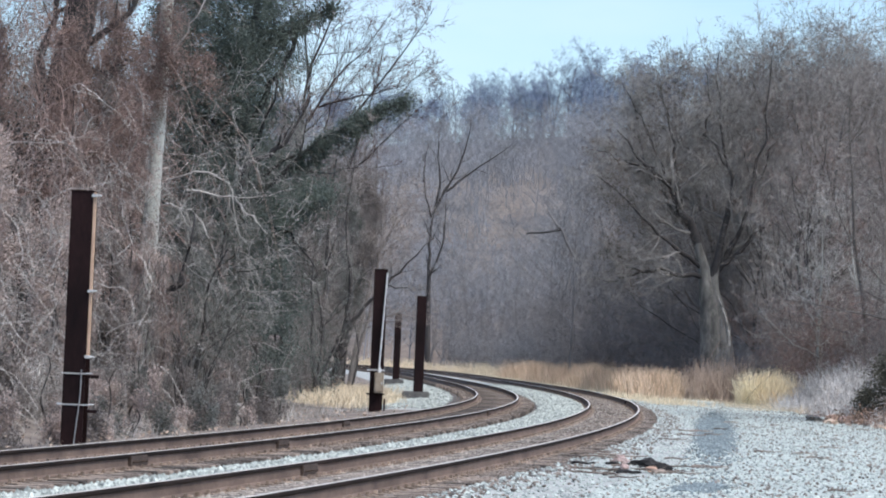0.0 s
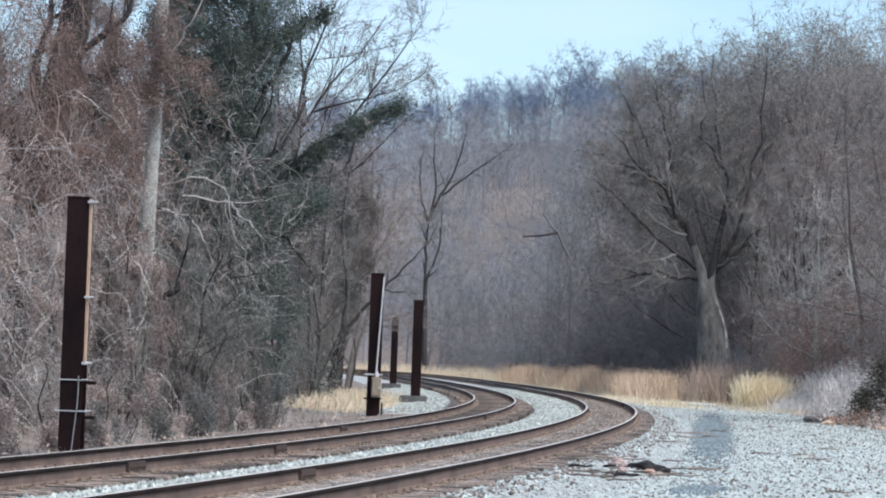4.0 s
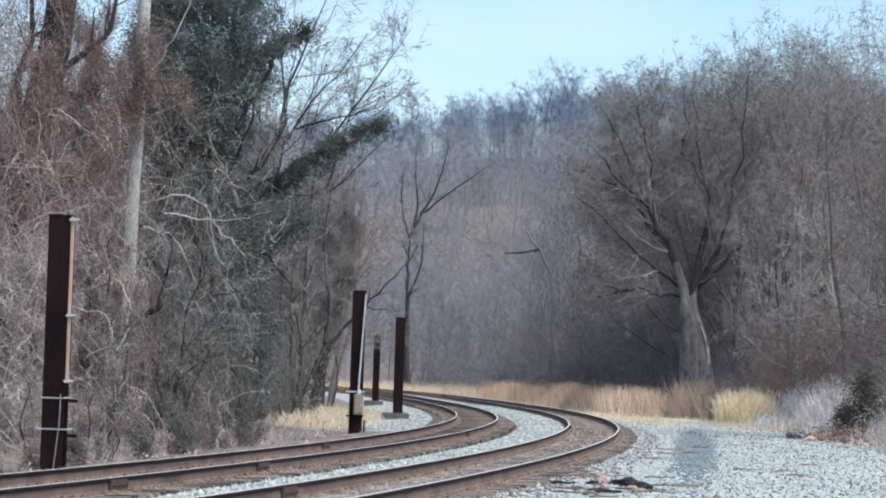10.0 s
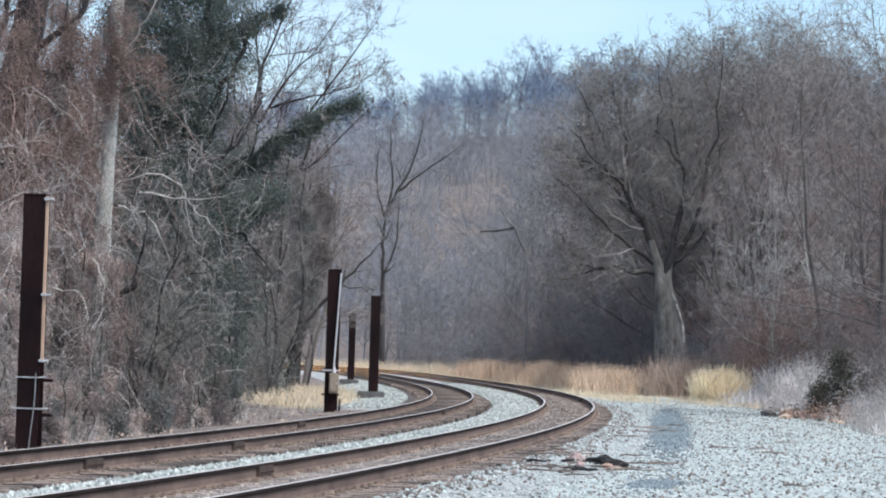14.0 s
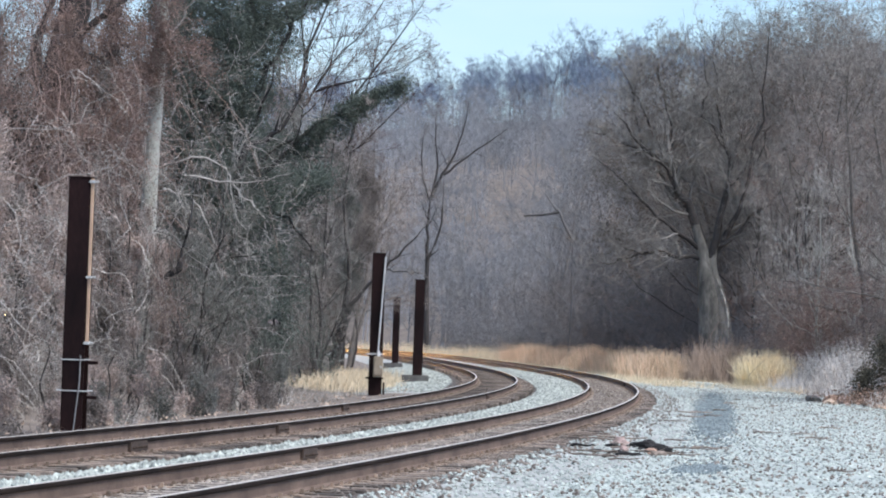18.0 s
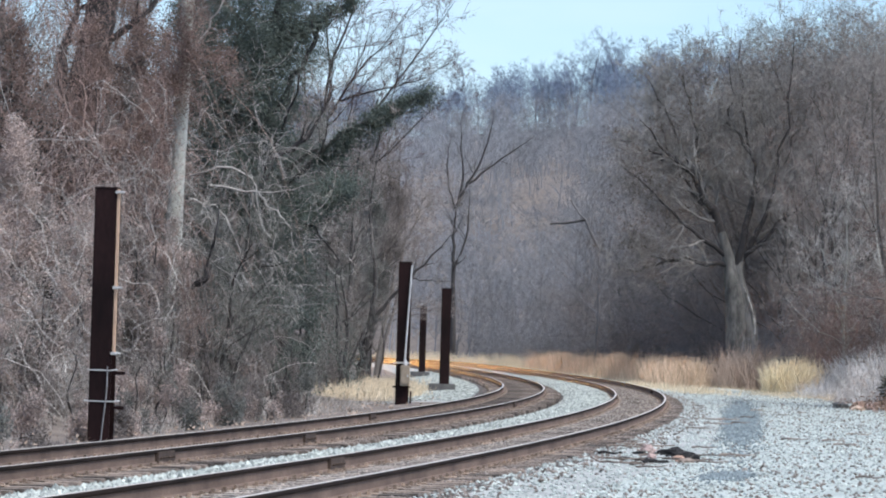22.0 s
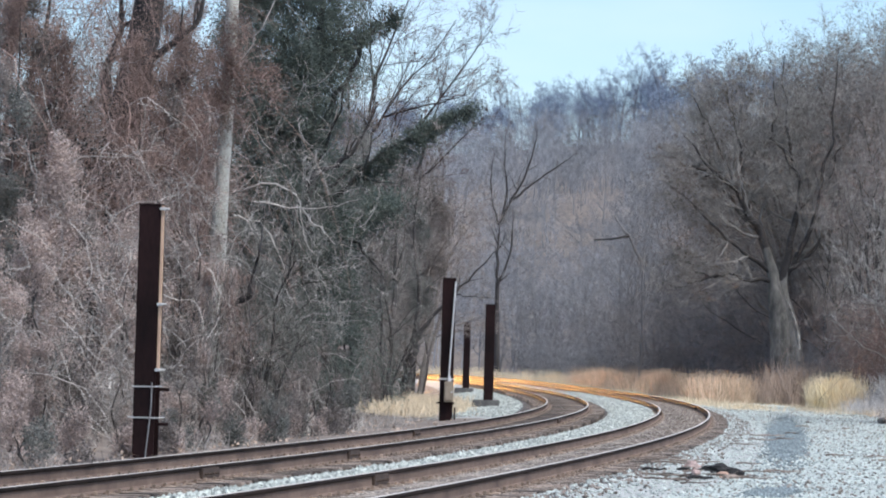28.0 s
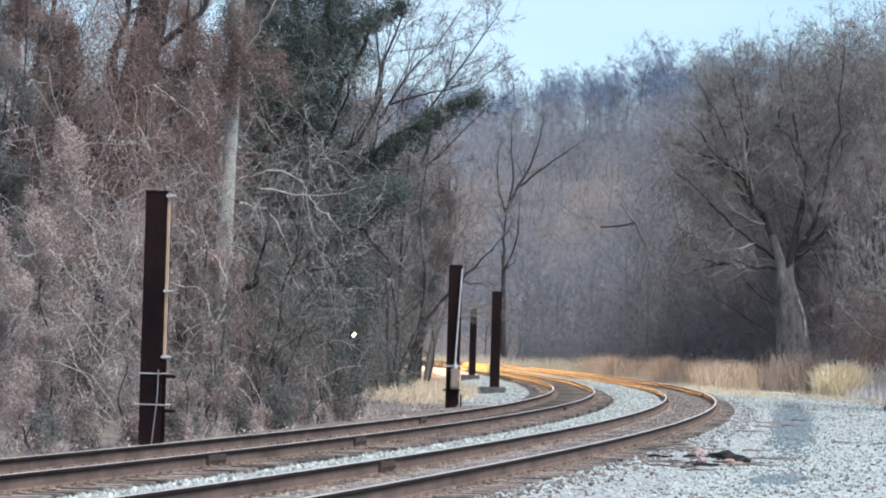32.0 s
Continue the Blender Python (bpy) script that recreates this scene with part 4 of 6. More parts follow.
# dark leaning trunk behind it
dark = shaped_tree("tree", 23, [
    ([(0.05, 0, 0), (0.11, 0, 2.3), (0.14, 0, 4.3), (0.2, 0, 5.9), (0.48, 0, 7.6), (0.78, 0, 8.85), (0.96, 0, 10.1), (1.1, 0, 12.2), (1.2, 0, 15.5)], 0.46, 0.34, 1),
    ([(0.3, 0, 6.9), (-0.1, 0.1, 8.4), (0.25, 0.1, 9.4), (0.2, 0.1, 12.5)], 0.17, 0.08),
    ([(0.75, 0, 8.7), (1.7, -0.1, 9.2), (2.3, -0.1, 10.2), (2.5, 0, 12.6)], 0.12, 0.05),
    ([(0.25, 0, 6.4), (-1.0, -0.3, 6.3), (-2.6, -0.4, 5.0), (-3.1, -0.4, 4.3)], 0.13, 0.09),
    ([(0.15, 0, 5.0), (-1.6, 0.2, 8.0), (-1.5, 0.2, 10.0), (-1.2, 0.2, 13.0)], 0.12, 0.05),
    ([(0.7, -0.2, 8.3), (1.5, -0.4, 8.1), (2.3, -0.5, 8.4)], 0.07, 0.03),
], M_DARKBARK, M_BROWNTWIG, (9, 7, 5), (0.26, 0.5, 0.5), rmin=0.008)
tufts(dark, "dead_vine", 36, [
    ([(0.0, -0.4, 3.0), (0.1, -0.5, 5.5), (0.5, -0.5, 7.4), (0.9, -0.5, 9.0), (1.1, -0.5, 11.5)], 0.62, 150),
    ([(0.0, -0.4, 5.8), (-0.7, -0.4, 7.4), (-1.3, -0.4, 7.0)], 0.75, 90),
    ([(1.2, -0.4, 8.6), (1.7, -0.4, 7.0), (1.6, -0.4, 5.4)], 0.60, 110),
    ([(-1.4, -0.2, 4.0), (-1.6, -0.2, 6.4), (-1.6, -0.2, 8.6)], 0.75, 80),
    ([(2.0, -0.4, 9.8), (2.1, -0.4, 7.8), (2.0, -0.4, 6.0)], 0.45, 60),
], 150, 0.26, 0.028, M_REDVINE, "rust-brown dead vine leaves on the trunk")
place(dark, 63.2, -10.0, 0)
tagged(dark, "dark leaning tree trunk rising through hanging vines", "tree")


def foliage(name, r_, lines, thick, count, size, mat, parent, label=""):
    """Leaves clothing given lines; thick gives the cover's radius along each."""
    chunks = []
    for (pts, th), k in zip(lines, count):
        c = resample(pts, 40)
        t = r_.uniform(0, 1, k)
        i = (t * 40).astype(int)
        lump = 0.7 + 0.5 * np.sin(t * 23 + r_.uniform(0, 6)) ** 2
        d = unit(r_.normal(0, 1, (k, 3)))
        rr = (np.array(th)[0] + (th[1] - th[0]) * t) * lump * r_.uniform(0.05, 1.0, k) ** 0.6 * thick
        chunks.append(leaf_quads(r_, c[i] + d * rr[:, None], size))
    return child(name, mesh_of(name, *joined(chunks), mat), parent, label)


# ivy-smothered tree
ivy = shaped_tree("ivy_tree", 24, [
    ([(0.3, 0, 0), (0.1, 0, 4), (0, 0, 8), (0.2, 0, 12.0), (0.9, 0, 16.5)], 0.34, 0.12),
    ([(0.1, 0, 8.4), (1.0, -0.3, 10.2), (1.8, -0.4, 11.6), (2.6, -0.5, 12.3)], 0.12, 0.04),
    ([(0.1, 0, 6.0), (1.2, -0.2, 7.0), (2.4, -0.3, 8.2), (3.6, -0.5, 8.7), (4.9, -0.6, 9.4)], 0.10, 0.03),
    ([(0.0, 0, 7.2), (-1.0, -0.3, 8.8), (-1.7, -0.4, 11.2)], 0.11, 0.04),
    ([(0.1, 0, 5.0), (0.9, -0.5, 5.4), (1.8, -0.7, 5.0), (2.6, -0.9, 3.8)], 0.09, 0.03),
    ([(0.1, -0.2, 5.2), (0.17, -1.8, 6.84), (0.39, -1.8, 7.28), (0.87, -1.8, 7.54), (1.22, -1.8, 7.76), (1.48, -1.8, 8.09), (1.94, -1.8, 8.88), (2.09, -1.8, 9.53)], 0.15, 0.06),
], M_DARKBARK, M_TWIG, (9, 7, 6), (0.26, 0.5, 0.5), rmin=0.007, up=0.0, wiggle=0.18)
tufts(ivy, "ivy", 31, [
    ([(-0.8, 0, 5.0), (-0.5, 0, 8), (-0.4, 0, 11.0), (0.0, 0, 15.0)], 1.5, 460),
    ([(-1.2, 0, 5.0), (-1.7, -0.3, 8.8), (-1.7, -0.4, 13.2)], 0.8, 120),
    ([(0.2, -0.4, 1.0), (0.3, -0.5, 3.0), (0.4, -0.5, 5.5)], 1.7, 80),
    ([(0.5, -0.6, 5.4), (1.6, -0.8, 6.2), (2.6, -0.9, 6.6)], 0.6, 24),
    ([(-2.0, 0.1, 8.5), (-2.3, 0.2, 11.0), (-2.2, 0.2, 13.5)], 0.6, 60),
], 460, 0.30, 0.040, M_IVY, "dense dark green evergreen ivy", on_ground(83.9, -7.7))
tufts(ivy, "ivy_arm", 32, [
    ([(0.4, -0.2, 10.4), (0.9, -0.3, 11.1), (1.72, -0.4, 11.7), (2.65, -0.5, 12.3)], 0.27, 80),
    ([(1.5, -0.2, 7.2), (2.4, -0.3, 7.9), (3.4, -0.5, 8.6)], 0.36, 60),
    ([(3.2, -0.5, 8.5), (4.1, -0.5, 9.05), (5.0, -0.6, 9.4)], 0.20, 80),
], 120, 0.14, 0.040, M_IVY, "ragged dark green ivy along the arms")
place(ivy, 83.9, -7.7, 0)
tagged(ivy, "tree smothered in dark green ivy with spreading ivy-clad arms", "tree")

# red-twigged tree behind the ivy
RED_STEMS = [
    ([(-1.6, 0, 0), (-1.55, 0, 4.8), (-1.45, 0, 8.0), (-1.3, 0, 11.0), (-1.0, 0, 13.8), (-0.1, 0, 16.0), (0.8, 0, 18.4)], 0.19, 0.06),
    ([(-3.3, 0, 8.9), (-3.0, 0, 9.7), (-2.1, 0, 10.2), (-1.4, 0, 10.9), (-0.5, 0, 12.3), (0.4, 0, 13.8), (1.3, 0, 14.6), (2.4, 0, 16.4)], 0.12, 0.06),
]
RED_LIMBS = [
    ([(-1.45, 0, 8.4), (-0.2, 0.2, 10.4), (1.2, 0.3, 12.2), (2.9, 0.3, 14.6), (4.2, 0.3, 16.6)], 0.11, 0.04),
    ([(-1.4, 0, 10.2), (-2.1, 0.3, 12.6), (-2.2, 0.4, 16.5)], 0.09, 0.04),
    ([(-1.5, 0, 7.0), (0.2, -0.3, 8.8), (2.0, -0.4, 10.4), (3.8, -0.5, 12.4)], 0.09, 0.04),
    ([(-0.6, 0, 12.1), (0.9, -0.3, 12.6), (2.6, -0.4, 13.0), (4.2, -0.4, 14.0)], 0.07, 0.03),
    ([(-1.1, 0, 13.4), (-1.3, 0.2, 15.5), (-1.2, 0.2, 18.5)], 0.07, 0.03),
]
RED_RISING = [([(x, y, 8.2), (x + 0.35 * d, y, 10.6), (x + 0.9 * d, y + 0.2, 13.2), (x + 1.3 * d, y + 0.2, 15.8)], 0.05, 0.02)
              for x, y, d in ((-1.9, 0.5, -0.3), (-0.5, -0.4, 0.6), (0.6, 0.6, 1.3))]
RED_ALL = [(p, a * 0.75, b * 0.75) for p, a, b in RED_STEMS + RED_LIMBS] + RED_RISING
red = shaped_tree("tree", 25, RED_ALL, M_BLACKBARK, M_SKYTWIG, (17, 8, 5), (0.34, 0.42, 0.45), rmin=0.0068, wiggle=0.11, spread=42, up=0.03)
tufts(red, "dead_vine", 39, [([(-2.4, -0.3, 9.4), (-2.0, -0.3, 10.8), (-1.7, -0.3, 12.4)], 0.8, 40), ([(-2.9, -0.3, 11.3), (-1.7, -0.3, 12.0), (-0.6, -0.3, 12.2)], 0.6, 44)], 60, 0.26, 0.035, M_REDVINE, "rust-red dead vine leaves")
place(red, 124.3, -7.3, 0)
tagged(red, "bare tree with fine reddish twigs against the sky", "tree")

# dark trunks that lean out over the line
lean_a = shaped_tree("tree", 26, [
    ([(0, 0, 0), (0.15, 0, 1.0), (0.4, 0, 2.1), (0.55, 0, 3.0)], 0.23, 0.5),
    ([(0.5, 0, 2.7), (1.4, 0, 3.9), (2.5, 0, 5.0), (3.8, 0, 6.5)], 0.095, 0.05),
    ([(0.4, 0, 2.6), (0.6, 0, 4.4), (0.3, 0, 7.0), (0.6, 0, 10.5)], 0.13, 0.03),
    ([(2.0, 0, 4.5), (3.0, 0.1, 4.35), (3.9, 0.2, 4.5)], 0.03, 0.010),
], M_DARKBARK, M_TWIG, (8, 6, 5), (0.24, 0.5, 0.5), rmin=0.008)
place(lean_a, 114.2, -6.5, 0)
lean_b = shaped_tree("tree", 27, [
    ([(0, 0, 0), (0.05, 0, 1.6), (0.25, 0, 3.4), (0.2, 0, 6.0), (0.5, 0, 10.0)], 0.20, 0.05),
    ([(0.1, 0, 2.2), (-0.7, 0.1, 4.0), (-1.0, 0.2, 6.5)], 0.10, 0.03),
], M_DARKBARK, M_TWIG, (10, 7, 6), (0.26, 0.5, 0.5), rmin=0.008)
place(lean_b, 109.0, -6.9, 0)
for ob in (lean_a, lean_b):
    tagged(ob, "dark leaning tree trunk at the edge of the thicket", "tree", group="leaning trees")

# forked tree in the middle distance, and the snag limb
forked = shaped_tree("tree", 28, [
    ([(-0.47, 0.0, -0.12), (-0.74, 0.0, 8.44), (-0.83, 0.0, 13.01), (-0.65, 0.0, 16.17)], 0.3, 0.2),
    ([(-0.65, 0.0, 16.17), (0.42, 0.0, 18.49), (1.72, 0.0, 20.83), (2.55, 0.0, 23.72), (2.88, 0.0, 26.03)], 0.19, 0.05),
    ([(-0.54, 0.0, 16.46), (-0.06, 0.0, 19.34), (-0.4, 0.0, 22.77), (-0.37, 0.0, 25.35)], 0.15, 0.05),
    ([(0.54, 0.0, 18.5), (3.05, 0.0, 20.58), (5.57, 0.0, 22.39), (6.97, 0.0, 23.46)], 0.13, 0.04),
    ([(-0.75, 0.0, 15.88), (-1.52, 0.0, 18.43), (-1.72, 0.0, 21.0), (-1.46, 0.0, 23.59)], 0.13, 0.04),
    ([(-0.78, 0.0, 9.58), (0.42, 0.0, 13.05), (0.62, 0.0, 15.92), (0.64, 0.0, 18.79)], 0.15, 0.04),
], M_DARKBARK, M_FARHAZE, (14, 8, 6), (0.24, 0.5, 0.5), rmin=0.013, wiggle=0.16)
place(forked, 314, 12.2)
tagged(forked, "bare forked tree at the foot of the hill", "tree")
snag = shaped_tree("tree", 29, [
    ([(0, 0, 0), (0.2, 0, 5), (0.1, 0, 9.5), (0.3, 0.3, 14)], 0.10, 0.03),
    ([(0.1, 0, 9.2), (-0.5, -0.3, 10.2), (-0.9, -0.5, 11.1), (-1.3, -0.5, 11.5), (-2.0, -0.5, 12.5)], 0.10, 0.06, 1),
    ([(-0.95, -0.5, 11.15), (-1.9, -0.6, 10.9), (-3.4, -0.7, 10.75)], 0.11, 0.05, 1),
], M_MIDTRUNK, M_FARHAZE, (9, 7, 6), (0.3, 0.5, 0.5), rmin=0.012, limb_bark=M_DARKBARK)
place(snag, 213.8, 10.4, 0)
tagged(snag, "dead snag with a broken dark limb in the woods", "tree")

# ---- woodland: a few grown trees, copied over the banks
WOOD = []
for seed, h, r0, bark, twig, words in ((41, 15, 0.15, M_BARK, M_TWIG, "bare grey woodland tree with fine twigs"),
                                       (42, 13, 0.13, M_BARK, M_BROWNTWIG, "bare brown-twigged woodland tree"),
                                       (43, 17, 0.18, M_DARKBARK, M_TWIG, "tall bare dark-trunked woodland tree"),
                                       (44, 12, 0.12, M_BARK, M_REDTWIG, "bare reddish-twigged woodland tree"),
                                       (48, 9, 0.10, M_PALEBARK, M_PALETWIG, "small bare tree with bleached pale branches")):
    t = make_tree("tree", seed, h, r0, bark, twig, counts=(22, 10, 8), ratios=(0.40, 0.5, 0.5), rmin=0.009, first=0.10, wiggle=0.2, trunk_wiggle=0.09)
    tagged(t, words, "tree", group="woodland trees")
    WOOD.append(t)
BROAD = []
for seed, h in ((54, 20), (55, 19), (56, 21)):
    t = make_tree("tree", seed, h, 0.26, M_BARK, M_OLIVETWIG, counts=(28, 13, 10), ratios=(0.40, 0.5, 0.5), rmin=0.011, first=0.16, spread=50, wiggle=0.2, trunk_wiggle=0.07)
    tagged(t, "tall broad bare tree with a dense olive-grey crown", "tree", group="woodland trees")
    tufts(t, "clinging_leaves", seed + 200, [([(0, 0, 0.62 * h), (0.3, 0, 0.8 * h), (0, 0, 0.98 * h)], 0.2 * h, 210)], 26, 0.32, 0.055, M_CLINGLEAF, "tufts of dark clinging dead leaves")
    BROAD.append(t)
russet = make_tree("tree", 49, 17, 0.2, M_DARKBARK, M_BROWNTWIG, counts=(24, 10, 8), ratios=(0.40, 0.5, 0.5), rmin=0.010, first=0.2, wiggle=0.18, trunk_wiggle=0.07)
tufts(russet, "clinging_leaves", 249, [([(0, 0, 8.5), (0.4, 0, 11.5), (0, 0, 15.0)], 4.2, 230)], 40, 0.40, 0.05, M_REDVINE, "russet leaves still clinging to the twigs")
place(russet, 156.0, 18.4)
tagged(russet, "tree holding russet dead leaves above the roadside brush", "tree")
copy_thing(russet, scale_pose(on_ground(128.0, 21.5), 130, 0.85))
# mid and ridge trees wear the colours with haze painted in
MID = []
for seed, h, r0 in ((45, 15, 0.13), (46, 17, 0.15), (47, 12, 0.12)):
    t = make_tree("tree", seed, h, r0, M_MIDTRUNK, M_FARHAZE, counts=(19, 9, 6), ratios=(0.40, 0.5, 0.5), rmin=0.012, first=0.10, wiggle=0.2, trunk_wiggle=0.09)
    tagged(t, "bare tree at the foot of the hill, tinted grey-mauve for haze", "tree", group="woodland trees")
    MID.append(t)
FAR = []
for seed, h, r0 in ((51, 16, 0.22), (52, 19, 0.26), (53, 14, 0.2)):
    t = make_tree("far_tree", seed, h, r0, M_FARTRUNK, M_RIDGEHAZE, counts=(15, 9, 7), ratios=(0.42, 0.52, 0.55), rmin=0.022, first=0.16)
    tagged(t, "far bare tree on the hill, tinted blue-grey for haze", "tree", group="hillside trees")
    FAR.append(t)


def scatter(kinds, places, lo, hi, seed):
    r_ = np.random.default_rng(seed)
    used = set()
    for s_, o_ in places:
        k = kinds[r_.integers(len(kinds))]
        sc = r_.uniform(lo, hi)
        x, y, z = on_ground(s_, o_)
        m = scale_pose((x, y, z - 0.2), r_.uniform(0, 360), sc)
        if in_gap(x, y, 1.7 + 0.0062 * y, 1.1):
            continue
        if k.name not in used and k.matrix_basis == Matrix():
            k.matrix_basis = m
            used.add(k.name)
        else:
            copy_thing(k, m)


r_ = np.random.default_rng(61)
places = [(r_.uniform(45, 150), -r_.uniform(11, 20)) for _ in range(14)]
places += [(r_.uniform(140, 190), -r_.uniform(8, 16)) for _ in range(4)]
places += [(s_, 15.5 + r_.uniform(0, 24)) for s_ in r_.uniform(85, 250, 100)]
scatter(WOOD[:4], places, 0.8, 1.08, 62)
scatter(WOOD[4:], [(r_.uniform(80, 175), r_.uniform(15, 23)) for _ in range(9)], 0.5, 1.0, 68)
for s_, o_, sc in ((134, 15.2, 1.25), (128, 17.0, 1.05), (141, 18.5, 1.3)):
    copy_thing(WOOD[4], scale_pose(on_ground(s_, o_), s_ * 37, sc))
scatter([WOOD[2], WOOD[0]], [(s_, 17 + r_.uniform(0, 20)) for s_ in r_.uniform(140, 235, 22)], 0.9, 1.1, 69)
scatter(BROAD, [(s_, 15.0 + 0.10 * (s_ - 170) + r_.uniform(0, 14)) for s_ in np.linspace(168, 234, 36)], 0.92, 1.04, 70)
scatter(MID, [(s_, 12.5 + 8 * float(smooth(275, 300, s_)) + r_.uniform(0, 30)) for s_ in r_.uniform(215, 380, 74)], 0.8, 1.2, 67)


def forest(name, seed, spots, twig, label, hs=(11, 17), counts=(16, 7, 5), rmin=0.02):
    """Distant woodland as one mesh: light skeletons of bare trees, turned and scaled over the slope."""
    q = np.random.default_rng(seed)
    kinds = []
    for i in range(6):
        lv = skeleton_tree(seed * 10 + i, 14, 0.11, counts=counts, ratios=(0.42, 0.52, 0.55), rmin=rmin, first=0.14, wiggle=0.2, joints=(3, 2, 1))
        kinds.append(joined([tubes(p, r, 3) for p, r in lv]))
    xy = np.array(spots)
    xy = xy[track_coords(xy[:, 0], xy[:, 1])[1] > 16]
    zs = ground_height(xy[:, 0], xy[:, 1])
    chunks = []
    for (x, y), z in zip(xy, zs):
        v, f = kinds[q.integers(6)]
        a, sc = q.uniform(0, 6.28), q.uniform(hs[0], hs[1]) / 14
        c, s2 = math.cos(a) * sc, math.sin(a) * sc
        chunks.append((np.stack([x + v[:, 0] * c - v[:, 1] * s2, y + v[:, 0] * s2 + v[:, 1] * c, z - 0.3 + v[:, 2] * sc], 1), f))
    ob = new(name, mesh_of(name, *joined(chunks), twig))
    return tagged(ob, label, "woods", kind="stuff")


r_ = np.random.default_rng(63)
spots = []
while len(spots) < 440:
    y = r_.uniform(360, 612)
    spots.append((y * r_.uniform(-0.07, 0.13), y))
forest("hillside_woods", 64, spots, M_HILL, "bare woods on the lower hillside, tinted grey for haze", (9, 14), rmin=0.017)
forest("brow_woods", 66, [(y * r_.uniform(-0.08, 0.15), y) for y in r_.uniform(575, 645, 300)], M_HILL, "bare woods along the brow of the hill, tinted grey for haze", (7, 12), rmin=0.018)
forest("ridge_brush", 67, [(y * r_.uniform(-0.08, 0.15), y) for y in r_.uniform(640, 690, 190)], M_RIDGEHAZE, "low brush under the ridge trees, tinted blue-grey for haze", (7, 13), rmin=0.02)

def scatter_xy(kinds, spots, lo, hi, seed):
    q = np.random.default_rng(seed)
    for x, y in spots:
        k = kinds[q.integers(len(kinds))]
        z = float(ground_height(np.array([x]), np.array([y]))[0])
        m = scale_pose((x, y, z - 0.3), q.uniform(0, 360), q.uniform(lo, hi))
        if k.matrix_basis == Matrix():
            k.matrix_basis = m
        else:
            copy_thing(k, m)


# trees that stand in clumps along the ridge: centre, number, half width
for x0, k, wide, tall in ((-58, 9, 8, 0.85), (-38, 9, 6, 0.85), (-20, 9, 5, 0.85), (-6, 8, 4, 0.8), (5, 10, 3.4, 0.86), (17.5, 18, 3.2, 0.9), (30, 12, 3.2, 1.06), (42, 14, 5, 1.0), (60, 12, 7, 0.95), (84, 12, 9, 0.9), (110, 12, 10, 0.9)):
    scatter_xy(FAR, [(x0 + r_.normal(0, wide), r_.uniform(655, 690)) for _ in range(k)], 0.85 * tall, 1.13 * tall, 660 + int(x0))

# dark stems at the foot of the thicket
STEM = []
for seed, h, r0 in ((57, 7.0, 0.15), (58, 6.0, 0.12)):
    t = make_tree("tree", seed, h, r0, M_DARKBARK, M_MOSSTWIG, counts=(12, 8, 6), ratios=(0.36, 0.5, 0.5), rmin=0.008, first=0.3, wiggle=0.22, trunk_wiggle=0.10)
    tagged(t, "short dark crooked trunk in the thicket", "tree", group="thicket trunks")
    STEM.append(t)
# fine reddish and brown crowns close behind the thicket
for s_, o_, k, sc in ((62, -12.0, 3, 0.72), (56, -11.8, 3, 0.7), (70, -12.5, 3, 0.75)):
    copy_thing(WOOD[k], scale_pose(on_ground(s_, o_), s_ * 61, sc))
r_ = np.random.default_rng(85)
scatter(STEM, [(s_, -r_.uniform(6.1, 7.6)) for s_ in np.linspace(64, 114, 26)], 0.6, 1.15, 86)

# ---- thicket shrubs
SHRUBS = []
for seed, h, twig, words in ((71, 4.2, M_TWIG, "tangled grey leafless shrub"), (72, 3.6, M_BROWNTWIG, "tangled brown leafless shrub"),
                             (73, 4.6, M_REDTWIG, "tangled reddish-brown vine shrub"), (74, 3.0, M_PALETWIG, "bleached grey leafless brush"), (70, 4.0, M_FARHAZE, "leafless brush at the hill's foot, tinted grey-mauve for haze"), (69, 4.2, M_MOSSTWIG, "mossy grey-green tangled leafless shrub"), (68, 4.4, M_SHADETWIG, "brush at the wood's edge, coloured dark for the wood's shade")):
    lv = skeleton_tree(seed, h, 0.035, stems=9, counts=(8, 6, 4), ratios=(0.55, 0.55, 0.55), spread=55, up=-0.02, wiggle=0.2, rmin=0.0055, first=0.1, trunk_wiggle=0.16)
    ob = empty("shrub")
    child("base", mesh_of("base", *joined([tubes(p, r, 4) for p, r in lv[:2]]), twig), ob)
    child("crown", mesh_of("crown", *joined([tubes(p, r, 3) for p, r in lv[2:]]), twig), ob)
    tagged(ob, words, "shrub", group="thicket shrubs")
    SHRUBS.append(ob)
r_ = np.random.default_rng(75)
scatter([SHRUBS[0], SHRUBS[2], SHRUBS[5]], [(s_, -r_.uniform(7.4, 8.6) if s_ < 46 else -r_.uniform(4.8, 7.5)) for s_ in np.linspace(38, 58, 6)], 0.45, 0.8, 76)
scatter([SHRUBS[5], SHRUBS[0], SHRUBS[5]], [(s_, -r_.uniform(5.8, 7.2)) for s_ in np.linspace(58, 80, 4)] + [(s_, -r_.uniform(8.4, 11.0)) for s_ in np.linspace(78, 126, 8)], 0.4, 0.8, 81)
scatter([SHRUBS[0], SHRUBS[5]], [(r_.uniform(50, 130), -r_.uniform(8.5, 15)) for _ in range(8)], 1.0, 1.5, 79)
scatter([SHRUBS[3]], [(s_, -r_.uniform(6.2, 8.2)) for s_ in np.linspace(46, 60, 4)], 0.6, 0.9, 83)
places = [(s_, 13.8 + r_.uniform(0, 5)) for s_ in np.linspace(75, 255, 50)]
scatter([SHRUBS[0], SHRUBS[1], SHRUBS[2], SHRUBS[1]], [p for p in places if p[0] < 150], 0.7, 1.25, 77)
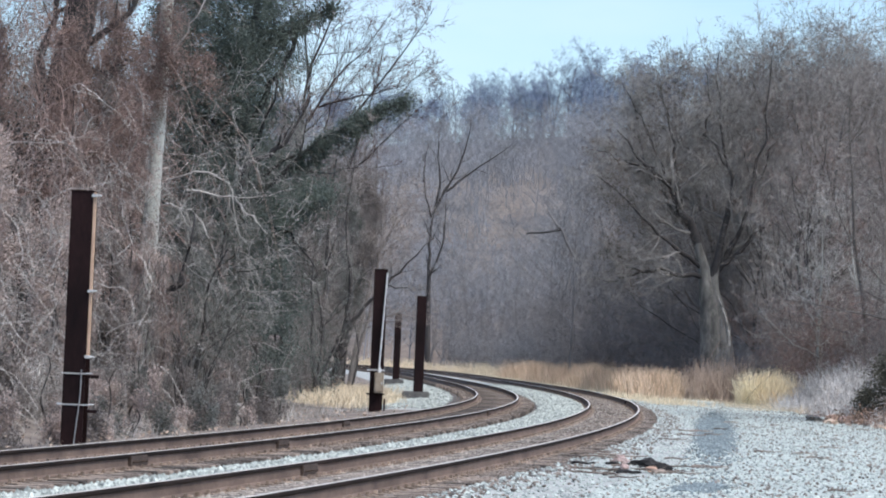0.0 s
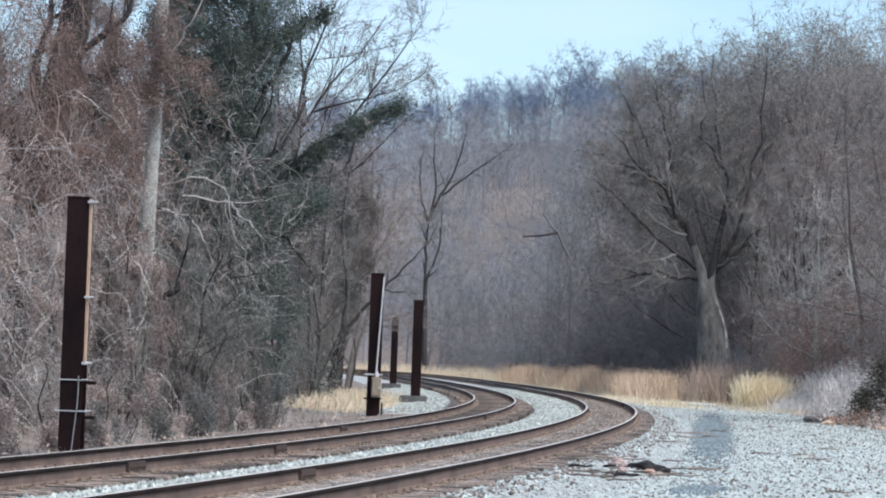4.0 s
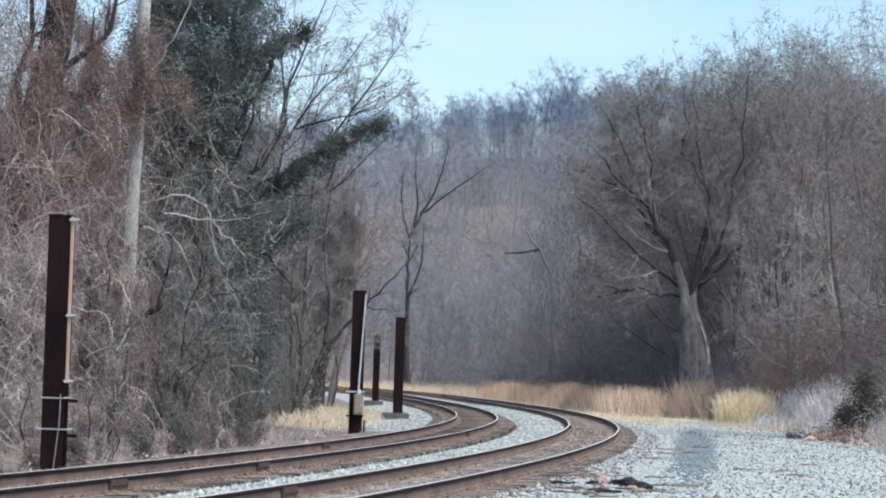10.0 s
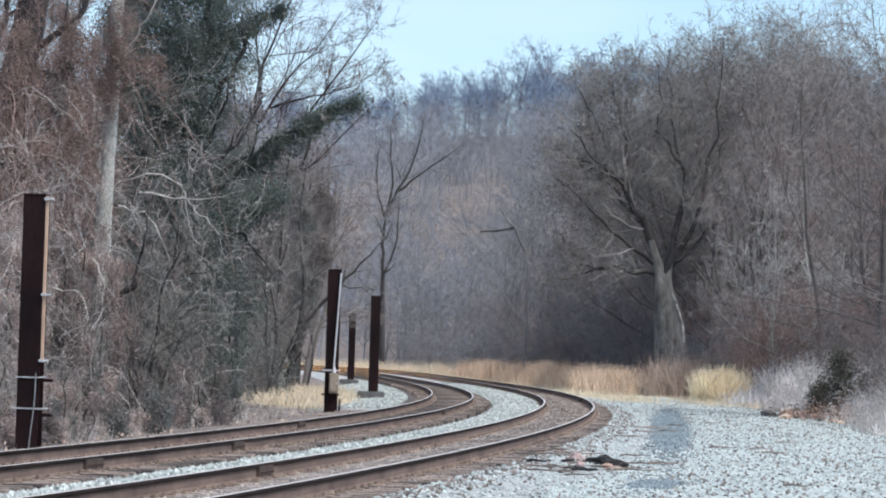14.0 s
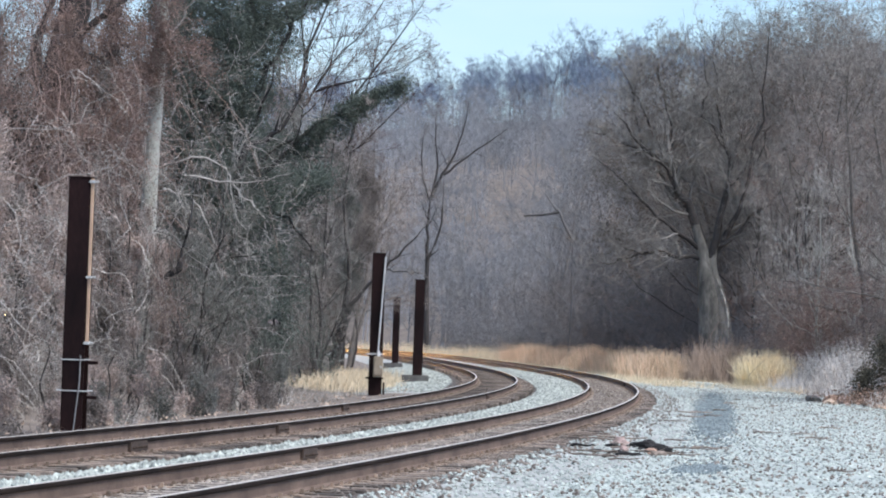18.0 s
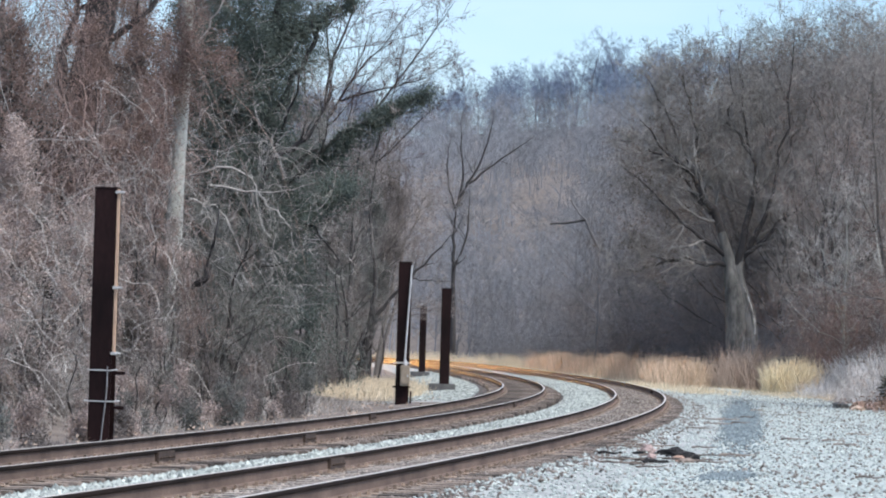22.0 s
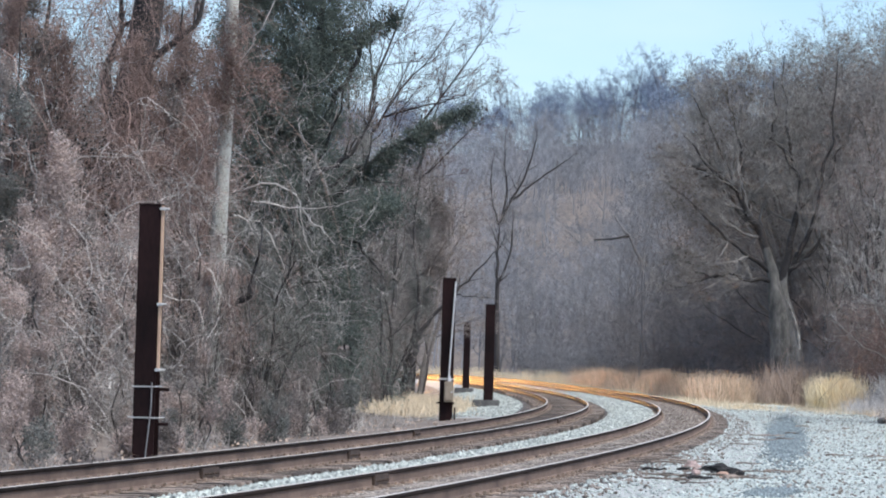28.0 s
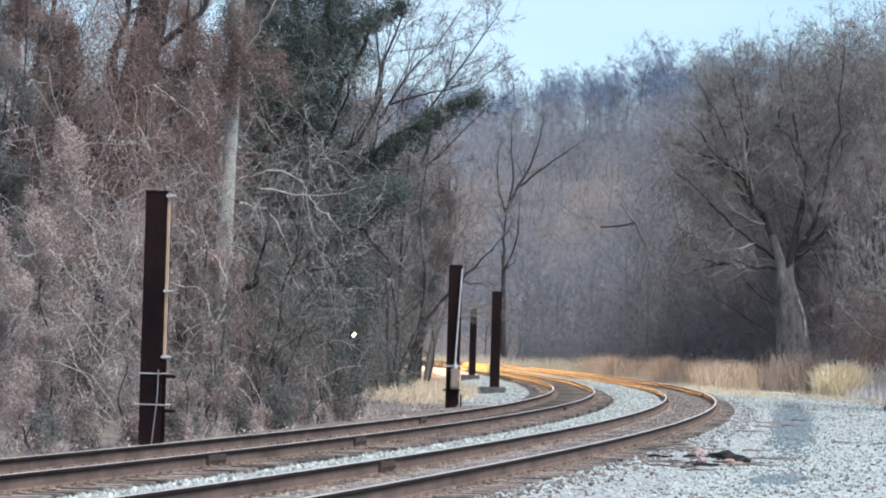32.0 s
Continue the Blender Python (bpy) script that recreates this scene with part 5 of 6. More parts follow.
scatter([SHRUBS[4], SHRUBS[4], SHRUBS[0]], [p for p in places if 150 <= p[0] < 182], 0.7, 1.25, 88)
scatter([SHRUBS[4], SHRUBS[0], SHRUBS[1]], [p for p in places if p[0] >= 182], 0.7, 1.25, 87)
scatter([SHRUBS[4]], [(s_, 11.6 + 6 * float(smooth(275, 300, s_)) + r_.uniform(0, 7)) for s_ in np.linspace(235, 345, 26)], 0.9, 1.4, 80)
scatter([SHRUBS[3]], [(s_, r_.uniform(12.4 if s_ < 84 else 14.6 if s_ < 97 else 14.0, 16.8)) for s_ in r_.uniform(75, 130, 66)], 0.35, 0.85, 78)
scatter([SHRUBS[2], SHRUBS[1]], [(r_.uniform(118, 152), r_.uniform(15.5, 21)) for _ in range(16)], 1.1, 1.7, 84)


# brush whose dark colour stands for shade under the wood's edge
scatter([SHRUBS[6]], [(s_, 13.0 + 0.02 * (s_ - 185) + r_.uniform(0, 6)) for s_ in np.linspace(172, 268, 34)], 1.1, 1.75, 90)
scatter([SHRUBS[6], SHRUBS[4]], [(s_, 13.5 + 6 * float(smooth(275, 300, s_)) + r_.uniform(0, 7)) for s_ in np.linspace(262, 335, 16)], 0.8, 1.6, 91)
scatter(WOOD[:2], [(s_, -r_.uniform(6.9, 9.2)) for s_ in np.linspace(114, 136, 5)], 0.55, 0.7, 92)
for s_, o_, sc in ((133, -6.8, 0.80), (140, -6.2, 0.88), (147, -6.6, 0.92), (153, -6.0, 0.85)):
    copy_thing(WOOD[1], scale_pose(on_ground(s_, o_), s_ * 53, sc))

# ---- hanging vines
def vines(seed, count, s_range, off_range, z_range, length, twig, label, thick=0.011, wiggle=0.33):
    r_ = np.random.default_rng(seed)
    s_, o_ = r_.uniform(*s_range, count), r_.uniform(*off_range, count)
    p = at(s_, 0)
    h = np.interp(s_, S_ALL, head_all)
    P = np.stack([p[:, 0] + o_ * np.sin(h), p[:, 1] - o_ * np.cos(h), r_.uniform(*z_range, count)], 1)
    D = unit(r_.normal(0, 1, (count, 3)) + np.array([0, 0, 0.2]))
    pts, rad = run_level(r_, P, D, length * r_.uniform(0.4, 1.3, count), thick * r_.uniform(0.55, 1.45, count), 9, wiggle, -0.10, 0.6)
    P2, D2, L2, R2 = sprout(r_, pts, rad, length * r_.uniform(0.5, 1, count), 5, 0.1, 60, 0.3, 0.6, 0.0045)
    pts2, rad2 = run_level(r_, P2, D2, L2, R2, 4, 0.3, -0.08)
    base = on_ground(sum(s_range) / 2, sum(off_range) / 2)
    v, f = joined([tubes(pts, rad, 3), tubes(pts2, rad2, 3)])
    v[:, 2] = np.maximum(v[:, 2], 0.05)
    ob = new("vine_tangle", mesh_of("vine_tangle", *opened(v, f), twig))
    return tagged(ob, label, "vines", group="vine tangles", kind="stuff")


vines(81, 380, (44, 80), (-13.0, -7.7), (3.0, 11.5), 3.0, M_REDTWIG, "reddish-brown vines hanging in a thick tangle", 0.008)
vines(82, 420, (62, 122), (-11.0, -7.4), (0.8, 8.0), 2.8, M_MOSSTWIG, "grey vines hanging through the thicket", 0.008)
vines(83, 220, (41, 66), (-8.0, -5.4), (0.5, 4.0), 2.2, M_BROWNTWIG, "brown vines trailing over the brush", 0.007)
vines(86, 230, (68, 106), (-8.0, -6.0), (2.5, 11.0), 2.2, M_PALETWIG, "bleached twigs straggling before the ivy", 0.006, 0.24)
vines(84, 420, (41, 84), (-7.8, -5.6), (0.5, 7.5), 2.0, M_PALETWIG, "bleached bare vine stems", 0.007, 0.24)
vines(87, 200, (41, 53), (-7.6, -6.0), (0.4, 3.8), 1.8, M_PALETWIG, "bleached bare stems over the near brush", 0.0075, 0.24)
vines(88, 420, (82, 118), (12.9, 16.0), (0.3, 1.7), 1.1, M_BLEACHED, "bleached dead stems matted over the roadside brush", 0.006, 0.24)
vines(85, 900, (120, 230), (14.0, 20.0), (0.8, 6.0), 3.0, M_REDTWIG, "reddish-brown vines tangled in the roadside brush", 0.009)


def strands(seed, count, s_range, off_range, z_range, per, twig, label, thick=0.007, wide=0.26):
    """Bundles of thin stems that hang nearly straight down to the ground, like ragged curtains."""
    q = np.random.default_rng(seed)
    s_, o_, top = q.uniform(*s_range, count), q.uniform(*off_range, count), q.uniform(*z_range, count)
    i = np.repeat(np.arange(count), per)
    s2, o2 = s_[i] + q.normal(0, wide * 1.5, len(i)), o_[i] + q.normal(0, wide, len(i))
    p = at(s2, 0)
    hd = np.interp(s2, S_ALL, head_all)
    P = np.stack([p[:, 0] + o2 * np.sin(hd), p[:, 1] - o2 * np.cos(hd), top[i] * q.uniform(0.55, 1.1, len(i))], 1)
    D = unit(q.normal(0, 0.45, (len(i), 3)) + np.array([0, 0, -0.6]))
    pts, rad = run_level(q, P, D, P[:, 2] * q.uniform(0.35, 1.0, len(i)), thick * q.uniform(0.5, 1.6, len(i)), 8, 0.17, -0.22, 0.5)
    P2, D2, L2, R2 = sprout(q, pts, rad, P[:, 2] * 0.3, 3, 0.1, 50, 0.45, 0.6, 0.004)
    pts2, rad2 = run_level(q, P2, D2, L2, R2, 3, 0.25, -0.1)
    v, f = joined([tubes(pts, rad, 3), tubes(pts2, rad2, 3)])
    v[:, 2] = np.maximum(v[:, 2], 0.05)
    return tagged(new("vine_tangle", mesh_of("vine_tangle", *opened(v, f), twig)), label, "vines", group="vine tangles", kind="stuff")


strands(111, 30, (62, 100), (-7.6, -6.2), (2.0, 5.5), 22, M_MOSSTWIG, "mossy grey vine stems hanging to the ground in bundles", 0.006)
strands(112, 20, (60, 104), (-7.8, -6.2), (1.5, 4.5), 22, M_BROWNTWIG, "brown vine stems hanging to the ground in bundles", 0.006)
strands(114, 20, (55, 76), (-10.5, -8.4), (6.0, 11.5), 24, M_REDTWIG, "rust-brown vine stems veiling the tall trunks", 0.006)


# ---- curtains of dead vine leaves over the thicket
def drape(seed, count, s_range, off_range, z_range, drop, mat, label, per=80, leaf=0.03, wide=0.32):
    q = np.random.default_rng(seed)
    s_, o_ = q.uniform(*s_range, count), q.uniform(*off_range, count)
    p = at(s_, 0)
    hd = np.interp(s_, S_ALL, head_all)
    C = np.stack([p[:, 0] + o_ * np.sin(hd), p[:, 1] - o_ * np.cos(hd), q.uniform(*z_range, count)], 1)
    chunks = []
    for c in C:
        k = 22
        P = c + q.normal(0, wide, (k, 3)) * np.array([1.3, 1.3, 0.8])
        pts, rad = run_level(q, P, unit(q.normal(0, 0.6, (k, 3)) + np.array([0, 0, -0.5])), drop * q.uniform(0.25, 1.3, k), np.full(k, 0.008), 6, 0.4, -0.25)
        chunks.append(tubes(pts, rad, 3))
        i, j, f = q.integers(0, k, per), q.integers(0, 6, per), q.uniform(0, 1, (per, 1))
        w = pts[i, j] * (1 - f) + pts[i, j + 1] * f + q.normal(0, 0.07, (per, 3))
        chunks.append(leaf_quads(q, w, leaf, 0.6))
    v, f = joined(chunks)
    v[:, 2] = np.maximum(v[:, 2], 0.06)
    ob = new("vine_curtain", mesh_of("vine_curtain", *opened(v, f), mat))
    return tagged(ob, label, "vines", group="vine tangles", kind="stuff")


drape(101, 50, (58, 84), (-13.0, -8.9), (3.6, 9.4), 1.8, M_REDVINE, "rust-red dead vines draped over dark trunks", 150)
drape(103, 30, (43, 58), (-9.5, -6.0), (0.6, 6.0), 1.6, M_GREYVINE, "grey dead vines hanging over the thicket", 150)
drape(104, 50, (78, 116), (-10.5, -7.2), (0.6, 8.0), 1.6, M_MOSSVINE, "dark mossy vines shrouding the thicket", 150, 0.05)
drape(106, 70, (100, 134), (-9.8, -6.8), (0.8, 9.0), 1.5, M_BROWNVINE, "brown dead vines beside the leaning trunks", 150, 0.05)
drape(107, 170, (120, 160), (15.0, 20.0), (1.0, 5.5), 1.5, M_REDVINE, "brown-red dead vines over the roadside brush", 130, 0.05)

drape(108, 46, (84, 118), (13.2, 16.5), (0.4, 1.8), 0.7, M_GREYVINE, "pale grey dead stems and leaves on the roadside brush", 90)


def clumps(seed, count, s_range, off_range, z_range, mat, label, per=420, leaf=0.032, size=(0.30, 0.30, 0.75)):
    """Soft hanging clumps of dead leaf and twig, each a ragged drop longer than it is wide."""
    q = np.random.default_rng(seed)
    s_, o_ = q.uniform(*s_range, count), q.uniform(*off_range, count)
    p = at(s_, 0)
    hd = np.interp(s_, S_ALL, head_all)
    z0, z1 = z_range
    C = np.stack([p[:, 0] + o_ * np.sin(hd), p[:, 1] - o_ * np.cos(hd), z0 + (z1 - z0) * q.uniform(0, 1, count)], 1)
    i = np.repeat(np.arange(count), per)
    big_ = q.uniform(0.55, 1.5, (count, 1)) * np.array(size)
    d = q.normal(0, 1, (len(i), 3)) * big_[i]
    d[:, :2] *= (1.0 - 0.45 * np.clip(-d[:, 2:3] / size[2], -0.6, 1.2))
    slant = q.normal(0, 0.28, (count, 2))
    d[:, :2] += slant[i] * d[:, 2:3]
    v, f = leaf_quads(q, C[i] + d, leaf, 0.9)
    v[:, 2] = np.maximum(v[:, 2], 0.05)
    ob = new("vine_curtain", mesh_of("vine_curtain", *opened(v, f), mat))
    return tagged(ob, label, "vines", group="vine tangles", kind="stuff")


# dark back layer: shade between the front clumps, put into leaf colour
clumps(121, 300, (44, 134), (-11.0, -9.0), (0.2, 7.0), M_INNERSHADE, "leaf layer deep in the thicket, coloured black for its inner shade", leaf=0.05)
clumps(124, 60, (58, 80), (-11.5, -8.8), (4.5, 10.5), M_REDVINE, "rust-brown clumps of dead vine high on the dark trunks")
clumps(125, 30, (56, 80), (-11.5, -8.8), (3.0, 10.0), M_BROWNVINE, "brown clumps of dead vine on the dark trunks")
clumps(126, 40, (62, 102), (-8.6, -6.9), (0.2, 5.8), M_MOSSVINE, "mossy grey clumps of dead vine down to the ground")
clumps(129, 60, (104, 134), (-9.6, -6.9), (0.4, 9.0), M_BROWNVINE, "brown clumps of dead vine at the thicket's far end", leaf=0.045)


def vine_tower(s, off, z0, z1, wide, mat, seed, label):
    """A thin stem smothered from z0 to z1 in ragged lumps of dead vine that drip downwards."""
    q = np.random.default_rng(seed)
    x, y, z = on_ground(s, off)
    ob = empty("vine_clad_stem", (x, y, z - 0.1))
    bend = q.normal(0, 0.12 * wide, (6, 2))
    line = np.array([(bend[k, 0], bend[k, 1], 0.96 * z1 * k / 5) for k in range(6)])
    stem = resample(line, 14)[None]
    child("stem", mesh_of("stem", *tubes(stem, np.linspace(0.015 + 0.01 * min(z1, 4), 0.012, 15)[None], 6), M_DARKBARK, shade=True), ob)
    chunks, n = [], max(4, int((z1 - z0) * wide * 5.5))
    for h in np.linspace(z0, z1, n) + q.normal(0, 0.25, n):
        r = wide * q.uniform(0.2, 0.5)
        k = int(4600 * r * r * 3.1)
        c = stem[0, int(np.clip(h / z1, 0, 1) * 14)] + np.append(q.normal(0, 0.34 * wide, 2), 0)
        c[2] = h
        d = unit(q.normal(0, 1, (k, 3))) * (q.uniform(0, 1, (k, 1)) ** 0.45) * r
        drip = np.abs(q.normal(0, 1, k)) * (q.uniform(0, 1, k) < 0.35)
        d[:, 2] = d[:, 2] * 1.35 - drip * r * 1.2
        d[:, :2] *= (1 - 0.35 * np.clip(drip, 0, 2))[:, None]
        chunks.append(leaf_quads(q, c + d, 0.030, 0.9))
    v, f = joined(chunks)
    v[:, 2] = np.maximum(v[:, 2], 0.04)
    child("dead_vine", mesh_of("dead_vine", *opened(v, f, (x, y, z - 0.1)), mat), ob)
    return tagged(ob, label, "vine-clad stem", group="vine-clad stems")


TOWER_WORDS = {M_GREYVINE: "stem smothered in pale grey dead vine", M_REDVINE: "stem smothered in rust-red dead vine", M_BROWNVINE: "stem smothered in brown dead vine", M_MOSSVINE: "stem smothered in mossy grey-green vine"}
# high on the dark trunks: place, lowest and highest leaf, width
TALL_STEMS = (
    (48.9, -7.7, 3.2, 5.6, 0.6, M_REDVINE), (49.5, -9.2, 3.0, 6.8, 0.8, M_MOSSVINE), (51.5, -10.0, 3.5, 8.6, 0.9, M_BROWNVINE), (54.5, -10.2, 3.0, 10.0, 0.7, M_REDVINE),
    (57.0, -10.4, 3.0, 10.5, 0.8, M_BROWNVINE), (57.0, -8.5, 0.2, 4.2, 0.5, M_BROWNVINE), (59.8, -8.5, 3.2, 8.6, 0.7, M_REDVINE), (60.0, -10.6, 4.0, 9.0, 0.8, M_REDVINE),
    (62.2, -8.5, 2.6, 7.5, 0.6, M_BROWNVINE), (68.6, -8.5, 4.2, 9.6, 0.7, M_REDVINE), (73.6, -10.0, 3.0, 11.0, 0.8, M_REDVINE),
)
# round and beyond the ivy
FAR_STEMS = (
    (87.8, -8.5, 3.0, 8.5, 0.9, M_MOSSVINE), (109.0, -8.5, 3.0, 9.5, 1.1, M_MOSSVINE), (120.0, -6.2, 3.6, 8.2, 0.9, M_MOSSVINE), (124.0, -7.2, 3.0, 9.8, 1.2, M_BROWNVINE),
    (128.0, -6.3, 4.0, 8.0, 0.9, M_BROWNVINE), (130.0, -6.8, 3.5, 9.6, 1.2, M_BROWNVINE), (134.0, -6.0, 4.5, 9.0, 1.2, M_BROWNVINE),
)
# front of the near thicket
NEAR_STEMS = (
    (42.5, -7.4, 0.2, 3.6, 0.9, M_GREYVINE), (44.6, -6.9, 0.2, 3.2, 0.7, M_GREYVINE), (46.2, -7.4, 0.4, 4.0, 0.7, M_GREYVINE), (47.4, -6.7, 0.2, 2.8, 0.6, M_GREYVINE),
    (48.2, -7.4, 0.3, 5.6, 0.85, M_GREYVINE), (50.0, -7.2, 0.2, 4.6, 0.5, M_BROWNVINE), (51.8, -6.9, 0.2, 3.4, 0.6, M_GREYVINE), (53.9, -7.4, 0.2, 4.2, 0.7, M_GREYVINE),
    (55.6, -6.9, 0.2, 3.4, 0.6, M_GREYVINE), (59.4, -7.4, 0.2, 4.6, 0.65, M_BROWNVINE), (62.1, -7.4, 0.2, 5.0, 0.55, M_GREYVINE),
)
# front of the thicket below the pale tree and the ivy
MID_STEMS = (
    (64.0, -6.9, 0.2, 4.0, 0.6, M_GREYVINE), (64.5, -7.2, 0.2, 3.4, 0.55, M_MOSSVINE), (68.0, -7.2, 1.6, 4.2, 0.5, M_REDVINE), (72.0, -7.4, 0.2, 6.0, 0.8, M_MOSSVINE),
    (77.0, -7.4, 0.2, 5.0, 0.55, M_BROWNVINE), (83.0, -7.4, 0.2, 6.5, 0.8, M_MOSSVINE), (89.0, -7.4, 0.2, 5.5, 0.6, M_BROWNVINE), (91.0, -7.0, 0.2, 4.5, 0.6, M_MOSSVINE),
    (105.0, -7.4, 0.5, 8.5, 1.0, M_BROWNVINE), (109.0, -7.0, 0.2, 5.0, 0.6, M_MOSSVINE),
)
seed = 500
for zone in (TALL_STEMS, FAR_STEMS, NEAR_STEMS, MID_STEMS):
    for s_, o_, z0, z1, w_, m_ in zone:
        vine_tower(s_, o_, z0, z1, w_, m_, seed, TOWER_WORDS[m_])
        seed += 1
q = np.random.default_rng(540)
for i in range(19):
    m_ = (M_BROWNVINE, M_GREYVINE, M_GREYVINE, M_MOSSVINE)[int(q.integers(4))]
    vine_tower(36.5 + 2.4 * i + q.normal(0, 0.3), -5.5 - 0.035 * i - q.uniform(0, 0.4), 0.1, q.uniform(1.2, 1.8), q.uniform(0.5, 0.62), m_, 541 + i, TOWER_WORDS[m_].replace("stem smothered in", "low bramble matted with"))
q = np.random.default_rng(560)
for i in range(34):
    s_ = 30 + 38 * (i + q.uniform(-0.3, 0.3)) / 33
    if abs(s_ - 38.6) > 0.9:
        m_ = (M_BROWNVINE, M_GREYVINE, M_MOSSVINE)[int(q.integers(3))]
        vine_tower(s_, -q.uniform(3.7, 4.7), 0.05, q.uniform(0.3, 0.8), 0.55, m_, 561 + i, TOWER_WORDS[m_].replace("stem smothered in", "low bramble matted with"))


# ---- grasses
def grass(name, seed, count, s_range, off_range, height, width, mat, label, spread=0.5, clump=0.5, per=60):
    r_ = np.random.default_rng(seed)
    k = max(1, count // per)
    cs, co = r_.uniform(*s_range, k), r_.uniform(*off_range, k)
    i = r_.integers(0, k, count)
    s_, o_ = cs[i] + r_.normal(0, clump, count), co[i] + r_.normal(0, clump * 0.6, count)
    p = at(s_, 0)
    h = np.interp(s_, S_ALL, head_all)
    P = hang_on_ground(np.stack([p[:, 0] + o_ * np.sin(h), p[:, 1] - o_ * np.cos(h), s_ * 0], 1))
    ob = new(name, mesh_of(name, *blades(r_, P, height * (0.5 + 0.75 * r_.uniform(0, 1, k)[i]), spread, width), mat))
    return tagged(ob, label, "grass", kind="stuff")


grass("tall_grass", 91, 30000, (148, 250), (8.7, 11.5), 1.4, 0.014, M_TAWNY, "tawny tall dry grass along the outer track", 0.45, 0.42, 150)
grass("straw_grass", 92, 13000, (125, 330), (7.3, 9.2), 0.40, 0.013, M_STRAW, "short bleached straw grass beside the ballast", 0.8, 0.9)
grass("bunch_grass", 93, 5600, (132, 136.5), (12.1, 14.0), 1.4, 0.02, M_YELLOW, "bright bleached yellow bunch of ornamental-looking wild grass", 0.7, 0.3, 200)
grass("dun_weeds", 94, 4200, (148, 158), (11.7, 14.0), 1.9, 0.014, M_DUN, "dun dead weeds round the foot of the great tree", 0.6, 0.5)
grass("straw_grass", 95, 6500, (88, 120), (-6.0, -4.1), 0.5, 0.011, M_STRAW, "pale dry grass at the foot of the thicket", 0.8, 0.6)
grass("far_grass", 96, 6000, (250, 345), (7.4, 11.0), 1.1, 0.016, M_STRAW, "pale dry grass along the far curve", 0.5, 0.8)
grass("edge_weeds", 97, 2400, (30, 90), (-5.8, -3.0), 0.22, 0.006, M_TWIG, "dead brown weeds along the thicket's foot", 1.0, 0.5)
grass("edge_twigs", 100, 1000, (36, 84), (-6.4, -3.9), 0.5, 0.006, M_PALETWIG, "bleached twigs lying along the thicket's foot", 1.8, 0.6)
grass("yard_weeds", 98, 9000, (70, 128), (12.5, 16.5), 0.8, 0.011, M_BLEACHED, "bleached dead weeds at the yard's edge", 1.0, 0.5)
grass("yard_weeds", 102, 5000, (98, 132), (13.6, 17.0), 1.3, 0.012, M_BLEACHED, "tall bleached dead weeds before the roadside brush", 0.9, 0.6)
grass("straw_grass", 99, 2600, (118, 150), (10.8, 13.2), 0.35, 0.009, M_STRAW, "short bleached straw grass at the yard's end", 0.9, 0.7)

# small dark cedar at the yard's edge
cedar = shaped_tree("cedar_shrub", 33, [([(0, 0, 0), (0.05, 0, 1.0), (0, 0, 2.1)], 0.05, 0.015), ([(0.4, 0, 0), (0.5, 0, 0.9), (0.7, 0, 1.6)], 0.04, 0.012)], M_BARK, M_BROWNTWIG, (9, 5), (0.4, 0.5), rmin=0.006)
r_ = np.random.default_rng(34)
foliage("needles", r_, [([(0, 0, 0.15), (0.05, 0, 1.0), (0, 0, 2.0)], (1.15, 0.45)), ([(0.6, 0, 0.1), (0.75, 0, 0.8), (0.9, 0, 1.35)], (0.7, 0.3)), ([(-0.5, 0, 0.1), (-0.6, 0, 0.6), (-0.6, 0, 1.0)], (0.6, 0.3))], 1.0, (6500, 3200, 2200), 0.045, M_CEDAR, cedar, "dark olive-green needles")
place(cedar, 97.0, 13.35, 0, 1.15)
tagged(cedar, "small dark green cedar shrub among grey brush", "shrub")
copy_thing(cedar, scale_pose(on_ground(262, 12.0), 70, 1.0))


# ---------------------------------------------------------------- debris in the yard
LOGOFF = 6.28

def lump_mesh(name, seed, sx, sy, sz, mat, subdiv=2, rough=0.25):
    r_ = np.random.default_rng(seed)
    bm = bmesh.new()
    bmesh.ops.create_icosphere(bm, subdivisions=subdiv, radius=1)
    for v in bm.verts:
        q = 1 + rough * noise.noise(v.co * 1.7 + Vector((seed, 0, 0)))
        v.co = Vector((v.co.x * sx * q, v.co.y * sy * q, max(v.co.z, -0.4) * sz * q))
    me = bpy.data.meshes.new(name)
    bm.to_mesh(me)
    bm.free()
    me.materials.append(mat)
    return me


def thing(name, me, s, off, rz, label, category, group="", dz=0.0):
    p = at(s, off)
    ob = new(name, me)
    bed_z = float(np.interp(off, B_OFF, np.array(B_Z) + crossfall(np.array(B_OFF)) * (np.array(B_OFF) < 6)))
    ob.matrix_basis = pose(p[0], p[1], p[2] + max(bed_z, 0.0) + dz + 0.02, 0, 0, rz)
    return tagged(ob, label, category, group)


thing("burnt_log", lump_mesh("burnt_log", 1, 0.33, 0.11, 0.11, M_LOG, 3, 0.7), 38.5, LOGOFF, 4, "black charred log lying on the gravel", "log", dz=0.03)
thing("burnt_plank", lump_mesh("burnt_plank", 4, 0.24, 0.06, 0.035, M_LOG, 3, 0.6), 34.6, 6.14, -6, "blackened broken plank beside the charred log", "plank", dz=0.02)
thing("wood_chunk", lump_mesh("wood_chunk", 5, 0.09, 0.07, 0.06, M_CHUNK, 2, 0.5), 36.2, 6.05, 70, "pale pink splinter of wood", "wood chunk", "wood chunks", 0.02)
thing("wood_chunk", lump_mesh("wood_chunk", 6, 0.15, 0.08, 0.05, M_STICK, 2, 0.5), 36.6, LOGOFF + 0.28, 15, "grey weathered chunk of wood", "wood chunk", "wood chunks", 0.02)
